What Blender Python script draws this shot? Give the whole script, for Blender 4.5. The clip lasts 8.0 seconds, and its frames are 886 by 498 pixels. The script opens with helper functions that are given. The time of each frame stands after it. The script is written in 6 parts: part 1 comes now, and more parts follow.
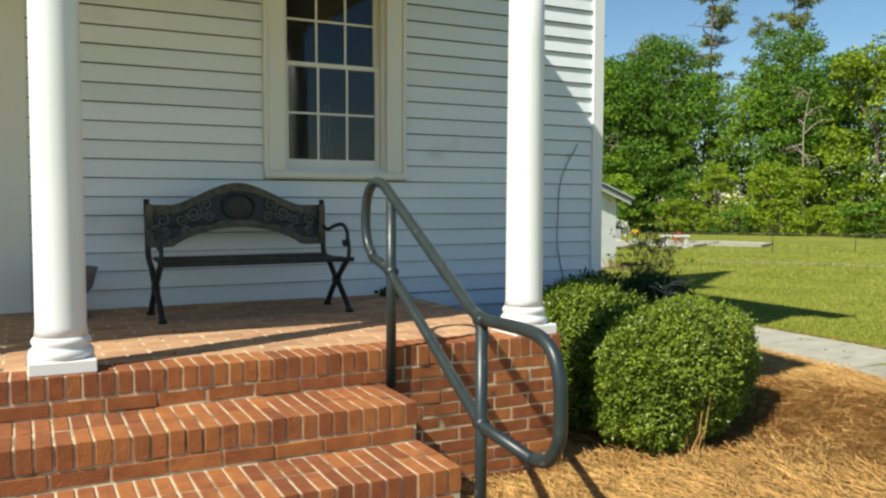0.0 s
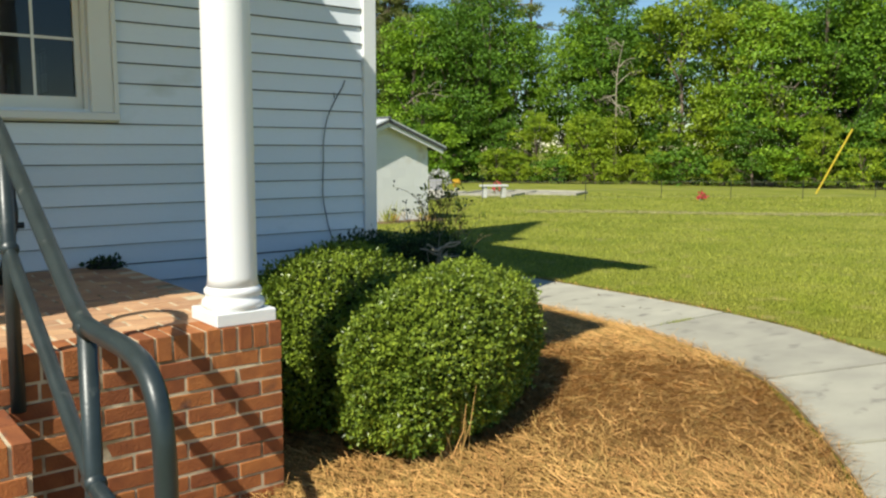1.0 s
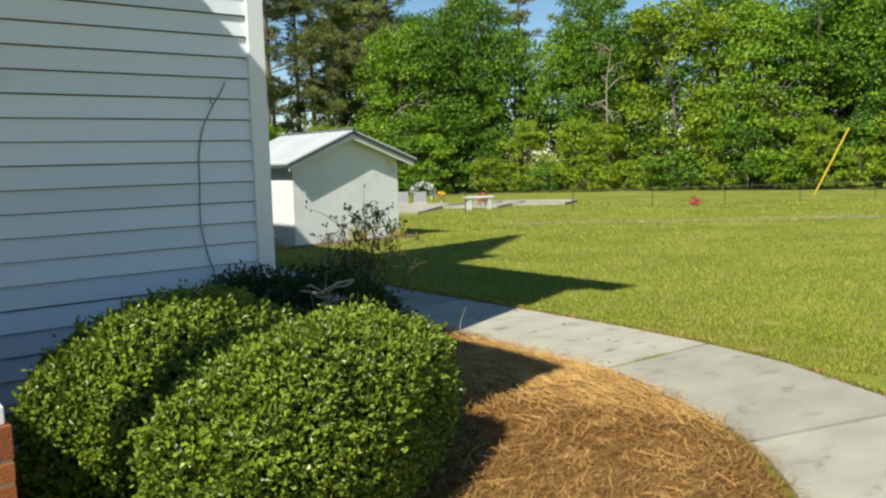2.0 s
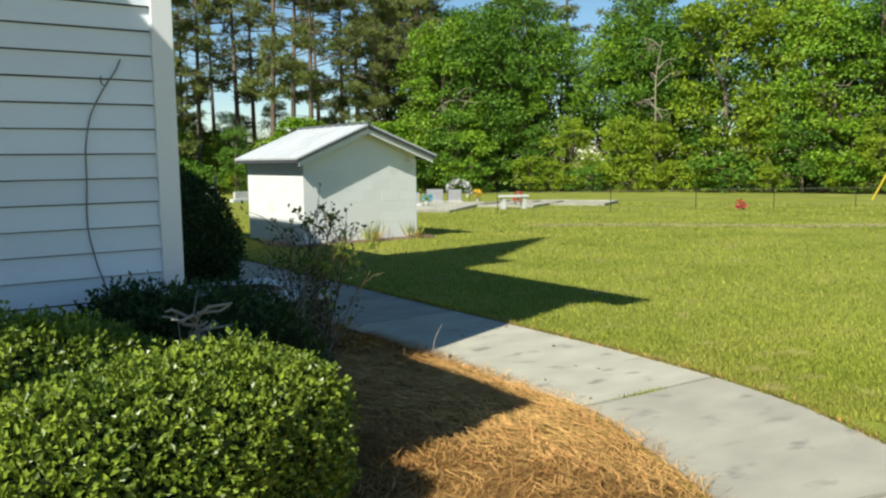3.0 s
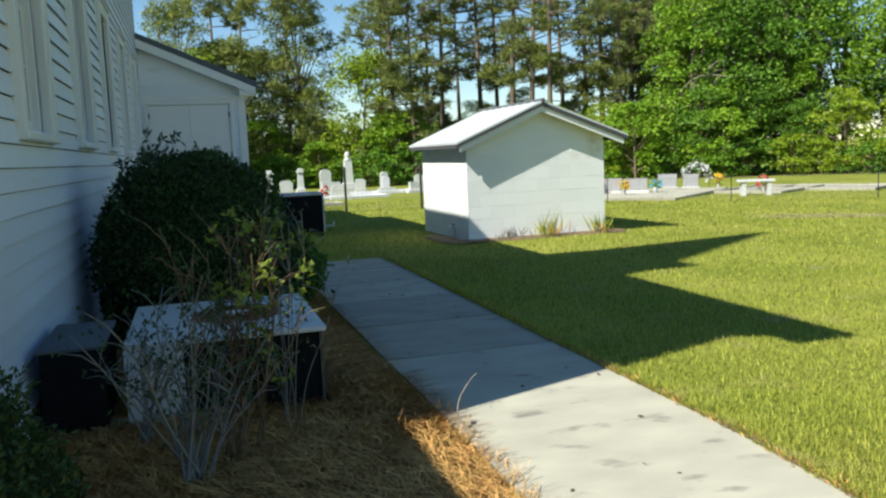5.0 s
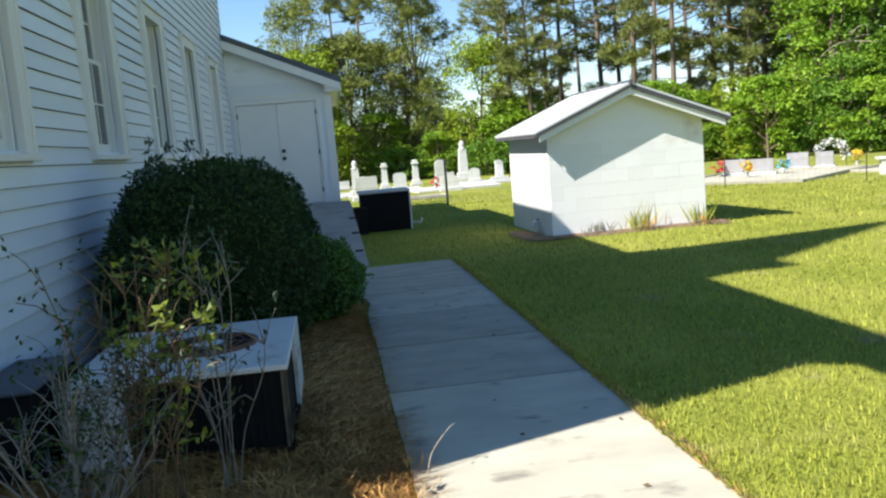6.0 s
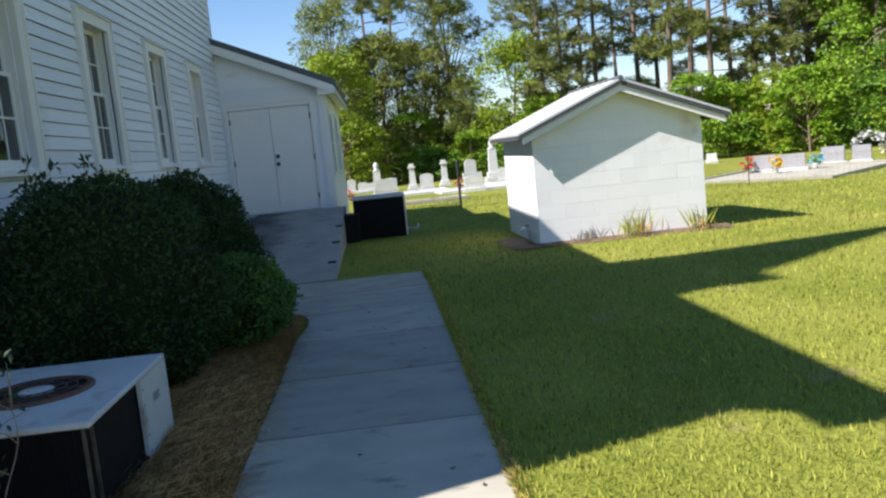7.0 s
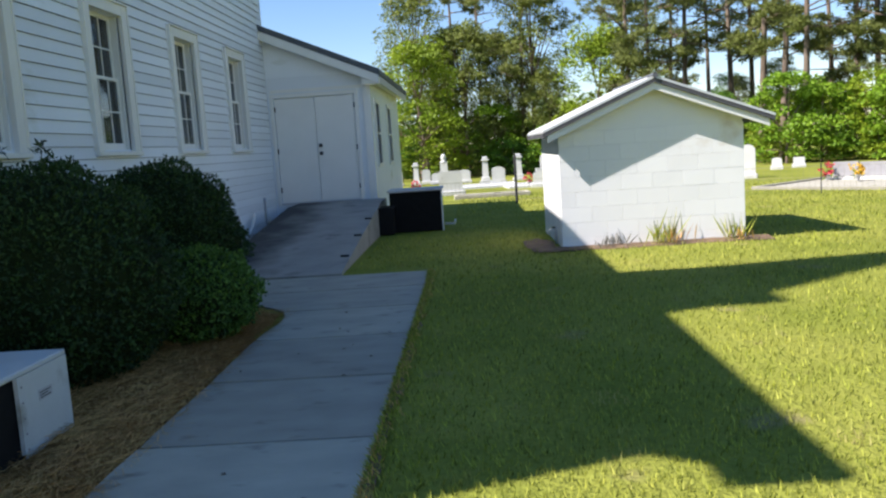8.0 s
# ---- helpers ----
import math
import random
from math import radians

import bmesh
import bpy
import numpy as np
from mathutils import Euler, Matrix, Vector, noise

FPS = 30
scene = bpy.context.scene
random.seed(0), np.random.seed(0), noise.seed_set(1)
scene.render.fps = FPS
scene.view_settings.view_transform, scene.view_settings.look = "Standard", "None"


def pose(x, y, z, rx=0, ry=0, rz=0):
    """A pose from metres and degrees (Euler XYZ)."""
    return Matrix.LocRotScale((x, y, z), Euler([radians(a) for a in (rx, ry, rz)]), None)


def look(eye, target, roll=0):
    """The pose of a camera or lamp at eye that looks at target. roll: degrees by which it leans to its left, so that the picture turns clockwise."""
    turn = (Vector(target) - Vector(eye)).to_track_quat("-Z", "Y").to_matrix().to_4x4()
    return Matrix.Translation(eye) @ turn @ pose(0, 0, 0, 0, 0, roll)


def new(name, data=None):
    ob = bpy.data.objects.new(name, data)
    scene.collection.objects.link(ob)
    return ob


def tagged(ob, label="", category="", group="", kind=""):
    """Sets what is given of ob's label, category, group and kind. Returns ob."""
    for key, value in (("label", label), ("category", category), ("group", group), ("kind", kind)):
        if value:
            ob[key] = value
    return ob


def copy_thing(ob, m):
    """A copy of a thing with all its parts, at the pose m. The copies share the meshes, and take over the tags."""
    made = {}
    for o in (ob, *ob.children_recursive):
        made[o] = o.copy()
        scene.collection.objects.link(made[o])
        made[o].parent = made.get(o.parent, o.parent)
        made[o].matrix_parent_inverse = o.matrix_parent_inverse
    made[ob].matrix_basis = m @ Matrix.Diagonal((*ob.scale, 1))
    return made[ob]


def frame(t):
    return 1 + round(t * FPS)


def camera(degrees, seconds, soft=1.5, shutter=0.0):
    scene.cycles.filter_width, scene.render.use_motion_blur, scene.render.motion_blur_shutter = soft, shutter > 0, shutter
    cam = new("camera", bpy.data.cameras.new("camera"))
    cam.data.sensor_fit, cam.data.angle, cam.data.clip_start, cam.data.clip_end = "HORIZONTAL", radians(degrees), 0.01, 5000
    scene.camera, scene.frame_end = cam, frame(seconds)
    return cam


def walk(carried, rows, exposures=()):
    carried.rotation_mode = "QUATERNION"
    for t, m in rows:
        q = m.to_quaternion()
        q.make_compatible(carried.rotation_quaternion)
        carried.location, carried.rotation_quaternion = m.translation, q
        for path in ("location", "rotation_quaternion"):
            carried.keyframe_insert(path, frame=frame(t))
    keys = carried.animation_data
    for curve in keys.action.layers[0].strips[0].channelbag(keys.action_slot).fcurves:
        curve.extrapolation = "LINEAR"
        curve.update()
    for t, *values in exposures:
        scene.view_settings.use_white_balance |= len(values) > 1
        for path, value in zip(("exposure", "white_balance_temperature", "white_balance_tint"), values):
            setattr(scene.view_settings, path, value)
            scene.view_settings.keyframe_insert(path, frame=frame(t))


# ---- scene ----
cam = camera(56.6, 8.0, soft=2.3)
PATH = [
    (0, (-4.576, -5.935, 1.521), (-3.673, -4.155, 1.401), 0.2),
    (0.5, (-4.068, -5.625, 1.546), (-2.915, -4.008, 1.309), 0.2),
    (1, (-3.551, -5.32, 1.502), (-2.315, -3.766, 1.263), 0.1),
    (1.5, (-2.979, -4.993, 1.515), (-1.762, -3.42, 1.295), -1.0),
    (2, (-2.398, -4.777, 1.498), (-1.161, -3.219, 1.286), -1.6),
    (3.5, (-0.813, -4.239, 1.469), (0.233, -2.548, 1.247), -0.6),
    (4, (-0.175, -3.965, 1.437), (0.761, -2.212, 1.209), -1.1),
    (4.5, (0.364, -3.708, 1.41), (1.13, -1.876, 1.173), -1.7),
    (5, (0.877, -3.369, 1.394), (1.443, -1.464, 1.162), -2.4),
    (6.5, (2.327, -2.542, 1.461), (2.504, -0.565, 1.215), -5.7),
    (7, (2.863, -2.278, 1.442), (2.996, -0.297, 1.202), -5.8),
    (7.5, (3.39, -2.132, 1.401), (3.37, -0.148, 1.155), -4.1),
    (8, (3.839, -1.94, 1.413), (3.755, 0.044, 1.17), -3.8),
]
walk(cam, [(t, look(eye, target, roll)) for t, eye, target, roll in PATH],
     exposures=((0.0, 0.41, 6400, 4), (0.5, 0.55, 6350, 4), (1.0, 0.4, 6400, 4), (2.0, 0.4, 6350, 4), (3.5, 0.5, 6200, 3), (5.0, 0.69, 6150, 4), (6.5, 1.18, 6150, 14), (7.0, 0.87, 6050, 16), (7.5, 1.0, 6050, 17), (8.0, 0.97, 6050, 17)))

# ---- light ----
SUN = Vector((1.0, 0.375, -1.12)).normalized()
sun_data = bpy.data.lights.new("sun", "SUN")
sun_data.energy, sun_data.angle, sun_data.color = 5.0, radians(0.53), (1.0, 0.93, 0.82)
sun = new("sun", sun_data)
sun.matrix_world = Matrix.Translation((-20, -8, 30)) @ SUN.to_track_quat("-Z", "Y").to_matrix().to_4x4()
world = bpy.data.worlds.new("sky")
scene.world = world
world.use_nodes = True
wn = world.node_tree.nodes
sky = wn.new("ShaderNodeTexSky")
sky.sky_type, sky.sun_disc = "NISHITA", False
sky.sun_elevation = math.asin(-SUN.z)
sky.sun_rotation = math.atan2(-SUN.x, -SUN.y)
sky.air_density, sky.dust_density, sky.ozone_density = 1.0, 0.0, 2.2
wn["Background"].inputs["Strength"].default_value = 0.084
vivid = wn.new("ShaderNodeHueSaturation")
vivid.inputs["Saturation"].default_value = 1.12
world.node_tree.links.new(sky.outputs["Color"], vivid.inputs["Color"])
world.node_tree.links.new(vivid.outputs["Color"], wn["Background"].inputs["Color"])


# ---- materials ----
def mat(name, col, rough=0.6, var=0.12, scale=6.0, fine=60.0, bump=0.15, dist=0.004, metal=0.0, col2=None, stain=None,
        stain_scale=1.2, stain_amount=0.5, per="", transl=0.0, spec=0.5, stretch=(1, 1, 1)):
    """A surface with a coarse and a fine variation of colour, fine relief, and stains of a second colour."""
    m = bpy.data.materials.new(name)
    m.use_nodes = True
    n, l = m.node_tree.nodes, m.node_tree.links
    b = n["Principled BSDF"]
    b.inputs["Roughness"].default_value, b.inputs["Metallic"].default_value = rough, metal
    b.inputs["Specular IOR Level"].default_value = spec
    co = n.new("ShaderNodeTexCoord")
    mp = n.new("ShaderNodeMapping")
    mp.inputs["Scale"].default_value = stretch
    if per == "object":
        geo = n.new("ShaderNodeNewGeometry")
        l.new(geo.outputs["Position"], mp.inputs["Vector"])
    else:
        l.new(co.outputs["Object"], mp.inputs["Vector"])

    def noise_tex(s, detail):
        t = n.new("ShaderNodeTexNoise")
        t.inputs["Scale"].default_value, t.inputs["Detail"].default_value = s, detail
        l.new(mp.outputs["Vector"], t.inputs["Vector"])
        return t

    def mix(fac, a, c):
        x = n.new("ShaderNodeMix")
        x.data_type = "RGBA"
        for k, v in ((0, fac), (6, a), (7, c)):
            if isinstance(v, (tuple, float, int)):
                x.inputs[k].default_value = v
            else:
                l.new(v, x.inputs[k])
        return x.outputs[2]

    def ramp(out, lo, hi):
        r = n.new("ShaderNodeMapRange")
        r.inputs["From Min"].default_value, r.inputs["From Max"].default_value = lo, hi
        l.new(out, r.inputs["Value"])
        return r.outputs["Result"]
    c1 = (*col, 1)
    c2 = (*(col2 or tuple(v * (1 - 2.2 * var) for v in col)), 1)
    big, small = noise_tex(scale, 4), noise_tex(fine, 6)
    out = mix(ramp(big.outputs["Fac"], 0.3, 0.7), c1, c2)
    hue = n.new("ShaderNodeHueSaturation")
    add = n.new("ShaderNodeMapRange")
    add.inputs["To Min"].default_value, add.inputs["To Max"].default_value = 1 - var, 1 + var
    l.new(small.outputs["Fac"], add.inputs["Value"])
    l.new(add.outputs["Result"], hue.inputs["Value"])
    l.new(out, hue.inputs["Color"])
    out = hue.outputs["Color"]
    if per:
        h2 = n.new("ShaderNodeHueSaturation")
        if per == "island":
            src = n.new("ShaderNodeNewGeometry").outputs["Random Per Island"]
        else:
            src = n.new("ShaderNodeObjectInfo").outputs["Random"]
        r2 = n.new("ShaderNodeMapRange")
        r2.inputs["To Min"].default_value, r2.inputs["To Max"].default_value = 1 - 2.5 * var, 1 + 2.2 * var
        l.new(src, r2.inputs["Value"])
        l.new(r2.outputs["Result"], h2.inputs["Value"])
        r3 = n.new("ShaderNodeMapRange")
        r3.inputs["To Min"].default_value, r3.inputs["To Max"].default_value = (0.5, 0.5 + 0.1 * var) if per == 'object' else (0.5 + 0.06 * var, 0.5 - 0.05 * var)
        l.new(src, r3.inputs["Value"])
        l.new(r3.outputs["Result"], h2.inputs["Hue"])
        l.new(out, h2.inputs["Color"])
        out = h2.outputs["Color"]
    if stain:
        st = noise_tex(stain_scale, 5)
        out = mix(ramp(st.outputs["Fac"], 0.68 - stain_amount * 0.3, 0.78 - stain_amount * 0.2), out, (*stain, 1))
    l.new(out, b.inputs["Base Color"])
    if bump:
        bp = n.new("ShaderNodeBump")
        bp.inputs["Strength"].default_value, bp.inputs["Distance"].default_value = bump, dist
        l.new(small.outputs["Fac"], bp.inputs["Height"])
        l.new(bp.outputs["Normal"], b.inputs["Normal"])
    if transl:
        tr, ms = n.new("ShaderNodeBsdfTranslucent"), n.new("ShaderNodeMixShader")
        ms.inputs["Fac"].default_value = transl
        l.new(out, tr.inputs["Color"])
        l.new(b.outputs["BSDF"], ms.inputs[1])
        l.new(tr.outputs["BSDF"], ms.inputs[2])
        l.new(ms.outputs["Shader"], n["Material Output"].inputs["Surface"])
    return m


PAINT = mat("white_clapboard_paint", (0.78, 0.815, 0.84), 0.45, 0.03, 1.5, 90, 0.12, 0.002, stain=(0.55, 0.57, 0.5), stain_scale=2.2, stain_amount=0.15, per="object", stretch=(0.4, 0.4, 1))
TRIM = mat("white_trim_paint", (0.78, 0.77, 0.72), 0.4, 0.025, 2, 80, 0.08, 0.002)
COLUMN = mat("white_column_paint", (0.82, 0.82, 0.81), 0.35, 0.02, 2, 70, 0.06, 0.002)
BRICK = mat("red_brick", (0.345, 0.105, 0.032), 0.85, 0.12, 14, 120, 0.7, 0.005, col2=(0.24, 0.066, 0.022), stain=(0.11, 0.05, 0.03), stain_scale=9, stain_amount=0.12, per="object")
PAVER = mat("worn_tan_brick", (0.52, 0.3, 0.17), 0.85, 0.08, 10, 110, 0.5, 0.004, col2=(0.44, 0.23, 0.125), per="object")
MORTAR = mat("sandy_mortar", (0.66, 0.54, 0.36), 0.95, 0.12, 9, 140, 0.6, 0.004, stain=(0.17, 0.13, 0.07), stain_scale=6, stain_amount=0.62)
RAIL = mat("dark_green_grey_rail_paint", (0.028, 0.04, 0.042), 0.38, 0.15, 12, 90, 0.2, 0.002, stain=(0.1, 0.11, 0.1), stain_scale=16, stain_amount=0.15)
IRON = mat("black_cast_iron", (0.018, 0.02, 0.02), 0.42, 0.2, 20, 120, 0.4, 0.003)
SCROLL = mat("worn_iron_relief", (0.13, 0.135, 0.125), 0.45, 0.2, 20, 120, 0.4, 0.003)
BRONZE = mat("weathered_bench_wood", (0.13, 0.108, 0.065), 0.6, 0.25, 16, 120, 0.4, 0.003, col2=(0.035, 0.033, 0.027))
CONCRETE = mat("weathered_concrete", (0.415, 0.385, 0.3), 0.9, 0.06, 2.2, 90, 0.4, 0.003, col2=(0.325, 0.3, 0.238), stain=(0.21, 0.192, 0.155), stain_scale=3.4, stain_amount=0.26, per="object", stretch=(1, 1.7, 1))
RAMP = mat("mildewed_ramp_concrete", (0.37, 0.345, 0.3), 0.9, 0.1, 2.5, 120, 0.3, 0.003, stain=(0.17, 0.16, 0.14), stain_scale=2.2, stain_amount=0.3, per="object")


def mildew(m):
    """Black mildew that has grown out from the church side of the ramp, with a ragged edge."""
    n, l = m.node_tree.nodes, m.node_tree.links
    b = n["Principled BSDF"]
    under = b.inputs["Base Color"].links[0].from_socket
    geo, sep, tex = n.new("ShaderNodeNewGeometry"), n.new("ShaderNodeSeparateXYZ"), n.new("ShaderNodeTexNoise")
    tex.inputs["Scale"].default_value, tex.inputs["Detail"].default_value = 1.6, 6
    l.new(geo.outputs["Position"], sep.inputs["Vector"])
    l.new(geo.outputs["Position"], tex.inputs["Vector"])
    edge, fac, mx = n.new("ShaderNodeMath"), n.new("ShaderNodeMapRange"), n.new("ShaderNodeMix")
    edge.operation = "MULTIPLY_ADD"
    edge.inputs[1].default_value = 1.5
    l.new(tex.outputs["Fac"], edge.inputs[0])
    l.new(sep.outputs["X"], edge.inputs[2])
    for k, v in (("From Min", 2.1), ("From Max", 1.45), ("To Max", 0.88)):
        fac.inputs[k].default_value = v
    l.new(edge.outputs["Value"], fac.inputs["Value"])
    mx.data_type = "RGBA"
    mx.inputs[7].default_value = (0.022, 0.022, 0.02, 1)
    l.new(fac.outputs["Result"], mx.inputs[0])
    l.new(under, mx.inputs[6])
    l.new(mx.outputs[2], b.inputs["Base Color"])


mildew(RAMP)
GRASS = mat("lawn_soil", (0.17, 0.2, 0.026), 0.95, 0.36, 0.6, 30, 1.0, 0.03, col2=(0.285, 0.29, 0.052), stain=(0.25, 0.22, 0.09), stain_scale=1.6, stain_amount=0.12, spec=0.1)
BLADE = mat("grass_blade", (0.255, 0.3, 0.03), 0.6, 0.25, 0.8, 40, 0, col2=(0.33, 0.335, 0.058), stain=(0.4, 0.35, 0.12), stain_scale=2.6, stain_amount=0.33, per="island", transl=0.18, spec=0.2)
STRAWDRY = mat("bleached_grass", (0.47, 0.43, 0.19), 0.8, 0.15, 3, 60, 0, per="island", transl=0.2, spec=0.2)
STRAWBED = mat("pine_straw_bed", (0.45, 0.26, 0.085), 0.95, 0.4, 38, 130, 1.0, 0.02, col2=(0.2, 0.1, 0.034), spec=0.1)
STRAW = mat("pine_straw", (0.68, 0.42, 0.14), 0.75, 0.24, 3, 60, 0, col2=(0.47, 0.265, 0.085), per="island", spec=0.2)
BOX = mat("boxwood_leaf", (0.225, 0.29, 0.03), 0.34, 0.2, 5, 40, 0, col2=(0.11, 0.165, 0.018), per="island", transl=0.1, spec=0.3)
GREENBOX = mat("green_holly_leaf", (0.11, 0.215, 0.028), 0.45, 0.2, 3, 40, 0, col2=(0.06, 0.125, 0.018), per="island", transl=0.2, spec=0.35)
DRYSTEM = mat("pale_dry_bark", (0.4, 0.34, 0.26), 0.9, 0.2, 12, 80, 0.3, 0.002, col2=(0.27, 0.22, 0.165), spec=0.2)
BROWNSTEM = mat("brown_bark", (0.17, 0.11, 0.065), 0.85, 0.2, 8, 60, 0.3, 0.002, col2=(0.11, 0.075, 0.045), per="object", spec=0.2)
DARKBOX = mat("dark_holly_leaf", (0.042, 0.085, 0.016), 0.5, 0.2, 3, 40, 0, col2=(0.022, 0.046, 0.01), per="island", transl=0.15, spec=0.3)
SPRIG = mat("young_yellow_green_leaf", (0.24, 0.3, 0.03), 0.5, 0.15, 8, 40, 0, per="island", transl=0.35)
NANDINA = mat("nandina_leaf", (0.045, 0.085, 0.03), 0.45, 0.2, 8, 40, 0, per="island", transl=0.2)
# Near-black green puts the shade between the leaves into the shrub cores.
SHRUB_SHADE = mat("shrub_inner_shade", (0.022, 0.034, 0.01), 0.95, 0.2, 20, 60, 0.6, 0.02, spec=0.1)
# Dark grey that draws the shade line in the clapboard laps.
LAP_SHADE = mat("lap_shade_grey", (0.06, 0.06, 0.065), 0.95, 0.1, 4, 60, 0.2, 0.001)
STEM = mat("grey_twig_bark", (0.24, 0.232, 0.195), 0.9, 0.15, 20, 90, 0.4, 0.003)
LEAF_A = mat("bright_broad_leaves", (0.22, 0.34, 0.018), 0.55, 0.14, 0.45, 5, 0, col2=(0.13, 0.25, 0.016), per="island", transl=0.14, spec=0.25)
LEAF_B = mat("deep_green_leaves", (0.14, 0.255, 0.022), 0.55, 0.15, 0.45, 5, 0, col2=(0.075, 0.165, 0.016), per="island", transl=0.12, spec=0.25)
LEAF_C = mat("yellow_green_leaves", (0.3, 0.375, 0.018), 0.55, 0.12, 0.45, 5, 0, col2=(0.15, 0.235, 0.014), per="island", transl=0.16, spec=0.25)
OLIVE = mat("olive_evergreen_leaves", (0.25, 0.28, 0.055), 0.55, 0.13, 0.6, 5, 0, col2=(0.15, 0.185, 0.038), per="island", transl=0.18, spec=0.25)
NEEDLE = mat("pine_needles", (0.21, 0.24, 0.055), 0.6, 0.14, 0.6, 5, 0, col2=(0.17, 0.19, 0.06), per="island", transl=0.2, spec=0.2)
BARK = mat("grey_brown_bark", (0.26, 0.195, 0.14), 0.95, 0.22, 1.5, 9, 0.9, 0.05, col2=(0.09, 0.065, 0.045), stretch=(1, 1, 0.3))
BLOCK = mat("white_painted_block", (0.82, 0.81, 0.78), 0.75, 0.012, 3, 100, 0.35, 0.003, stain=(0.6, 0.52, 0.4), stain_scale=1.3, stain_amount=0.06, per="object")
TIN = mat("pale_metal_roofing", (0.66, 0.67, 0.66), 0.4, 0.06, 1.5, 50, 0.1, 0.002, metal=0.15)
SHINGLE = mat("grey_shingle", (0.12, 0.13, 0.14), 0.9, 0.15, 3, 60, 0.6, 0.006)
FASCIA = mat("grey_weathered_fascia", (0.5, 0.5, 0.5), 0.6, 0.06, 3, 60, 0.2, 0.002)
# Dark grey of the shed's edge boards also draws the shadow gap there.
GREYBOARD = mat("shadow_gap_grey_board", (0.075, 0.075, 0.08), 0.7, 0.08, 4, 60, 0.2, 0.002)
ACWHITE = mat("chalky_white_sheet_metal", (0.6, 0.62, 0.6), 0.5, 0.06, 3, 60, 0.1, 0.002, stain=(0.33, 0.33, 0.29), stain_scale=4, stain_amount=0.32)
GRILLE = mat("black_coil_grille", (0.01, 0.01, 0.01), 0.8, 0.2, 10, 60, 0.3, 0.003, spec=0.2)
RUST = mat("rusty_fan_guard", (0.19, 0.075, 0.035), 0.75, 0.25, 14, 60, 0.4, 0.003, col2=(0.1, 0.085, 0.07))
STONE = mat("pale_grave_stone", (0.62, 0.61, 0.58), 0.7, 0.06, 3, 40, 0.3, 0.004, stain=(0.3, 0.29, 0.26), stain_scale=2.5, stain_amount=0.2)
GRANITE = mat("grey_granite", (0.36, 0.35, 0.35), 0.5, 0.08, 6, 120, 0.1, 0.002)
DARKMETAL = mat("dark_fence_metal", (0.03, 0.03, 0.03), 0.6, 0.15, 8, 60, 0.2, 0.002)
WIRE = mat("thin_fence_wire", (0.3, 0.28, 0.16), 0.6, 0.1, 8, 60, 0)
YELLOW = mat("yellow_plastic_guard", (0.62, 0.45, 0.03), 0.5, 0.06, 5, 40, 0.1, 0.002)
RED = mat("red_cloth_flower", (0.6, 0.05, 0.06), 0.7, 0.2, 20, 60, 0, per="island")
GOLD = mat("yellow_cloth_flower", (0.8, 0.5, 0.03), 0.7, 0.15, 20, 60, 0, per="island")
TEAL = mat("teal_cloth_flower", (0.12, 0.45, 0.55), 0.7, 0.15, 20, 60, 0, per="island")
# The dimness of the rooms behind the windows, put into one dark colour.
ROOM = mat("dim_room_dark", (0.06, 0.055, 0.05), 0.9, 0.1, 2, 20, 0.1)
POT = mat("grey_cast_stone", (0.22, 0.21, 0.2), 0.9, 0.1, 6, 90, 0.4, 0.003)
MATTING = mat("dark_rubber_mat", (0.022, 0.026, 0.02), 0.9, 0.2, 15, 90, 0.5, 0.004)
SOIL = mat("brown_soil", (0.2, 0.13, 0.075), 0.95, 0.2, 5, 60, 0.8, 0.01)
BLACK = mat("black_knob", (0.015, 0.015, 0.015), 0.4, 0.1, 5, 40, 0)
PVC = mat("white_plastic_pipe", (0.7, 0.7, 0.68), 0.4, 0.03, 5, 40, 0)
CABLE = mat("grey_cable", (0.19, 0.2, 0.21), 0.6, 0.1, 5, 40, 0)

GLASS = bpy.data.materials.new("old_window_glass")
GLASS.use_nodes = True
gb = GLASS.node_tree.nodes["Principled BSDF"]
gb.inputs["Base Color"].default_value = (0.3, 0.34, 0.36, 1)
gb.inputs["Roughness"].default_value, gb.inputs["IOR"].default_value = 0.03, 1.5
gb.inputs["Transmission Weight"].default_value = 1.0


# ---- builders ----
def finish(bm, name, material, smooth=False):
    me = bpy.data.meshes.new(name)
    bm.to_mesh(me)
    bm.free()
    me.materials.append(material)
    if smooth:
        for p in me.polygons:
            p.use_smooth = True
    return me


def part(name, bm, material, parent, label="", smooth=False, m=None):
    """Links a bmesh, or a mesh, as one object under a thing or a part."""
    me = bm if isinstance(bm, bpy.types.Mesh) else finish(bm, name, material, smooth)
    ob = new(name, me)
    ob.parent = parent
    if m is not None:
        ob.matrix_basis = m
    if label:
        ob["label"] = label
    return ob


def thing(name, label, category, m=None, group="", kind=""):
    ob = new(name)
    ob.empty_display_size = 0.1
    if m is not None:
        ob.matrix_basis = m
    return tagged(ob, label, category, group, kind)


def solid(name, bm, material, label, category, kind="", group="", smooth=False, m=None):
    """A thing that is one mesh."""
    ob = new(name, finish(bm, name, material, smooth))
    if m is not None:
        ob.matrix_basis = m
    return tagged(ob, label, category, group, kind)


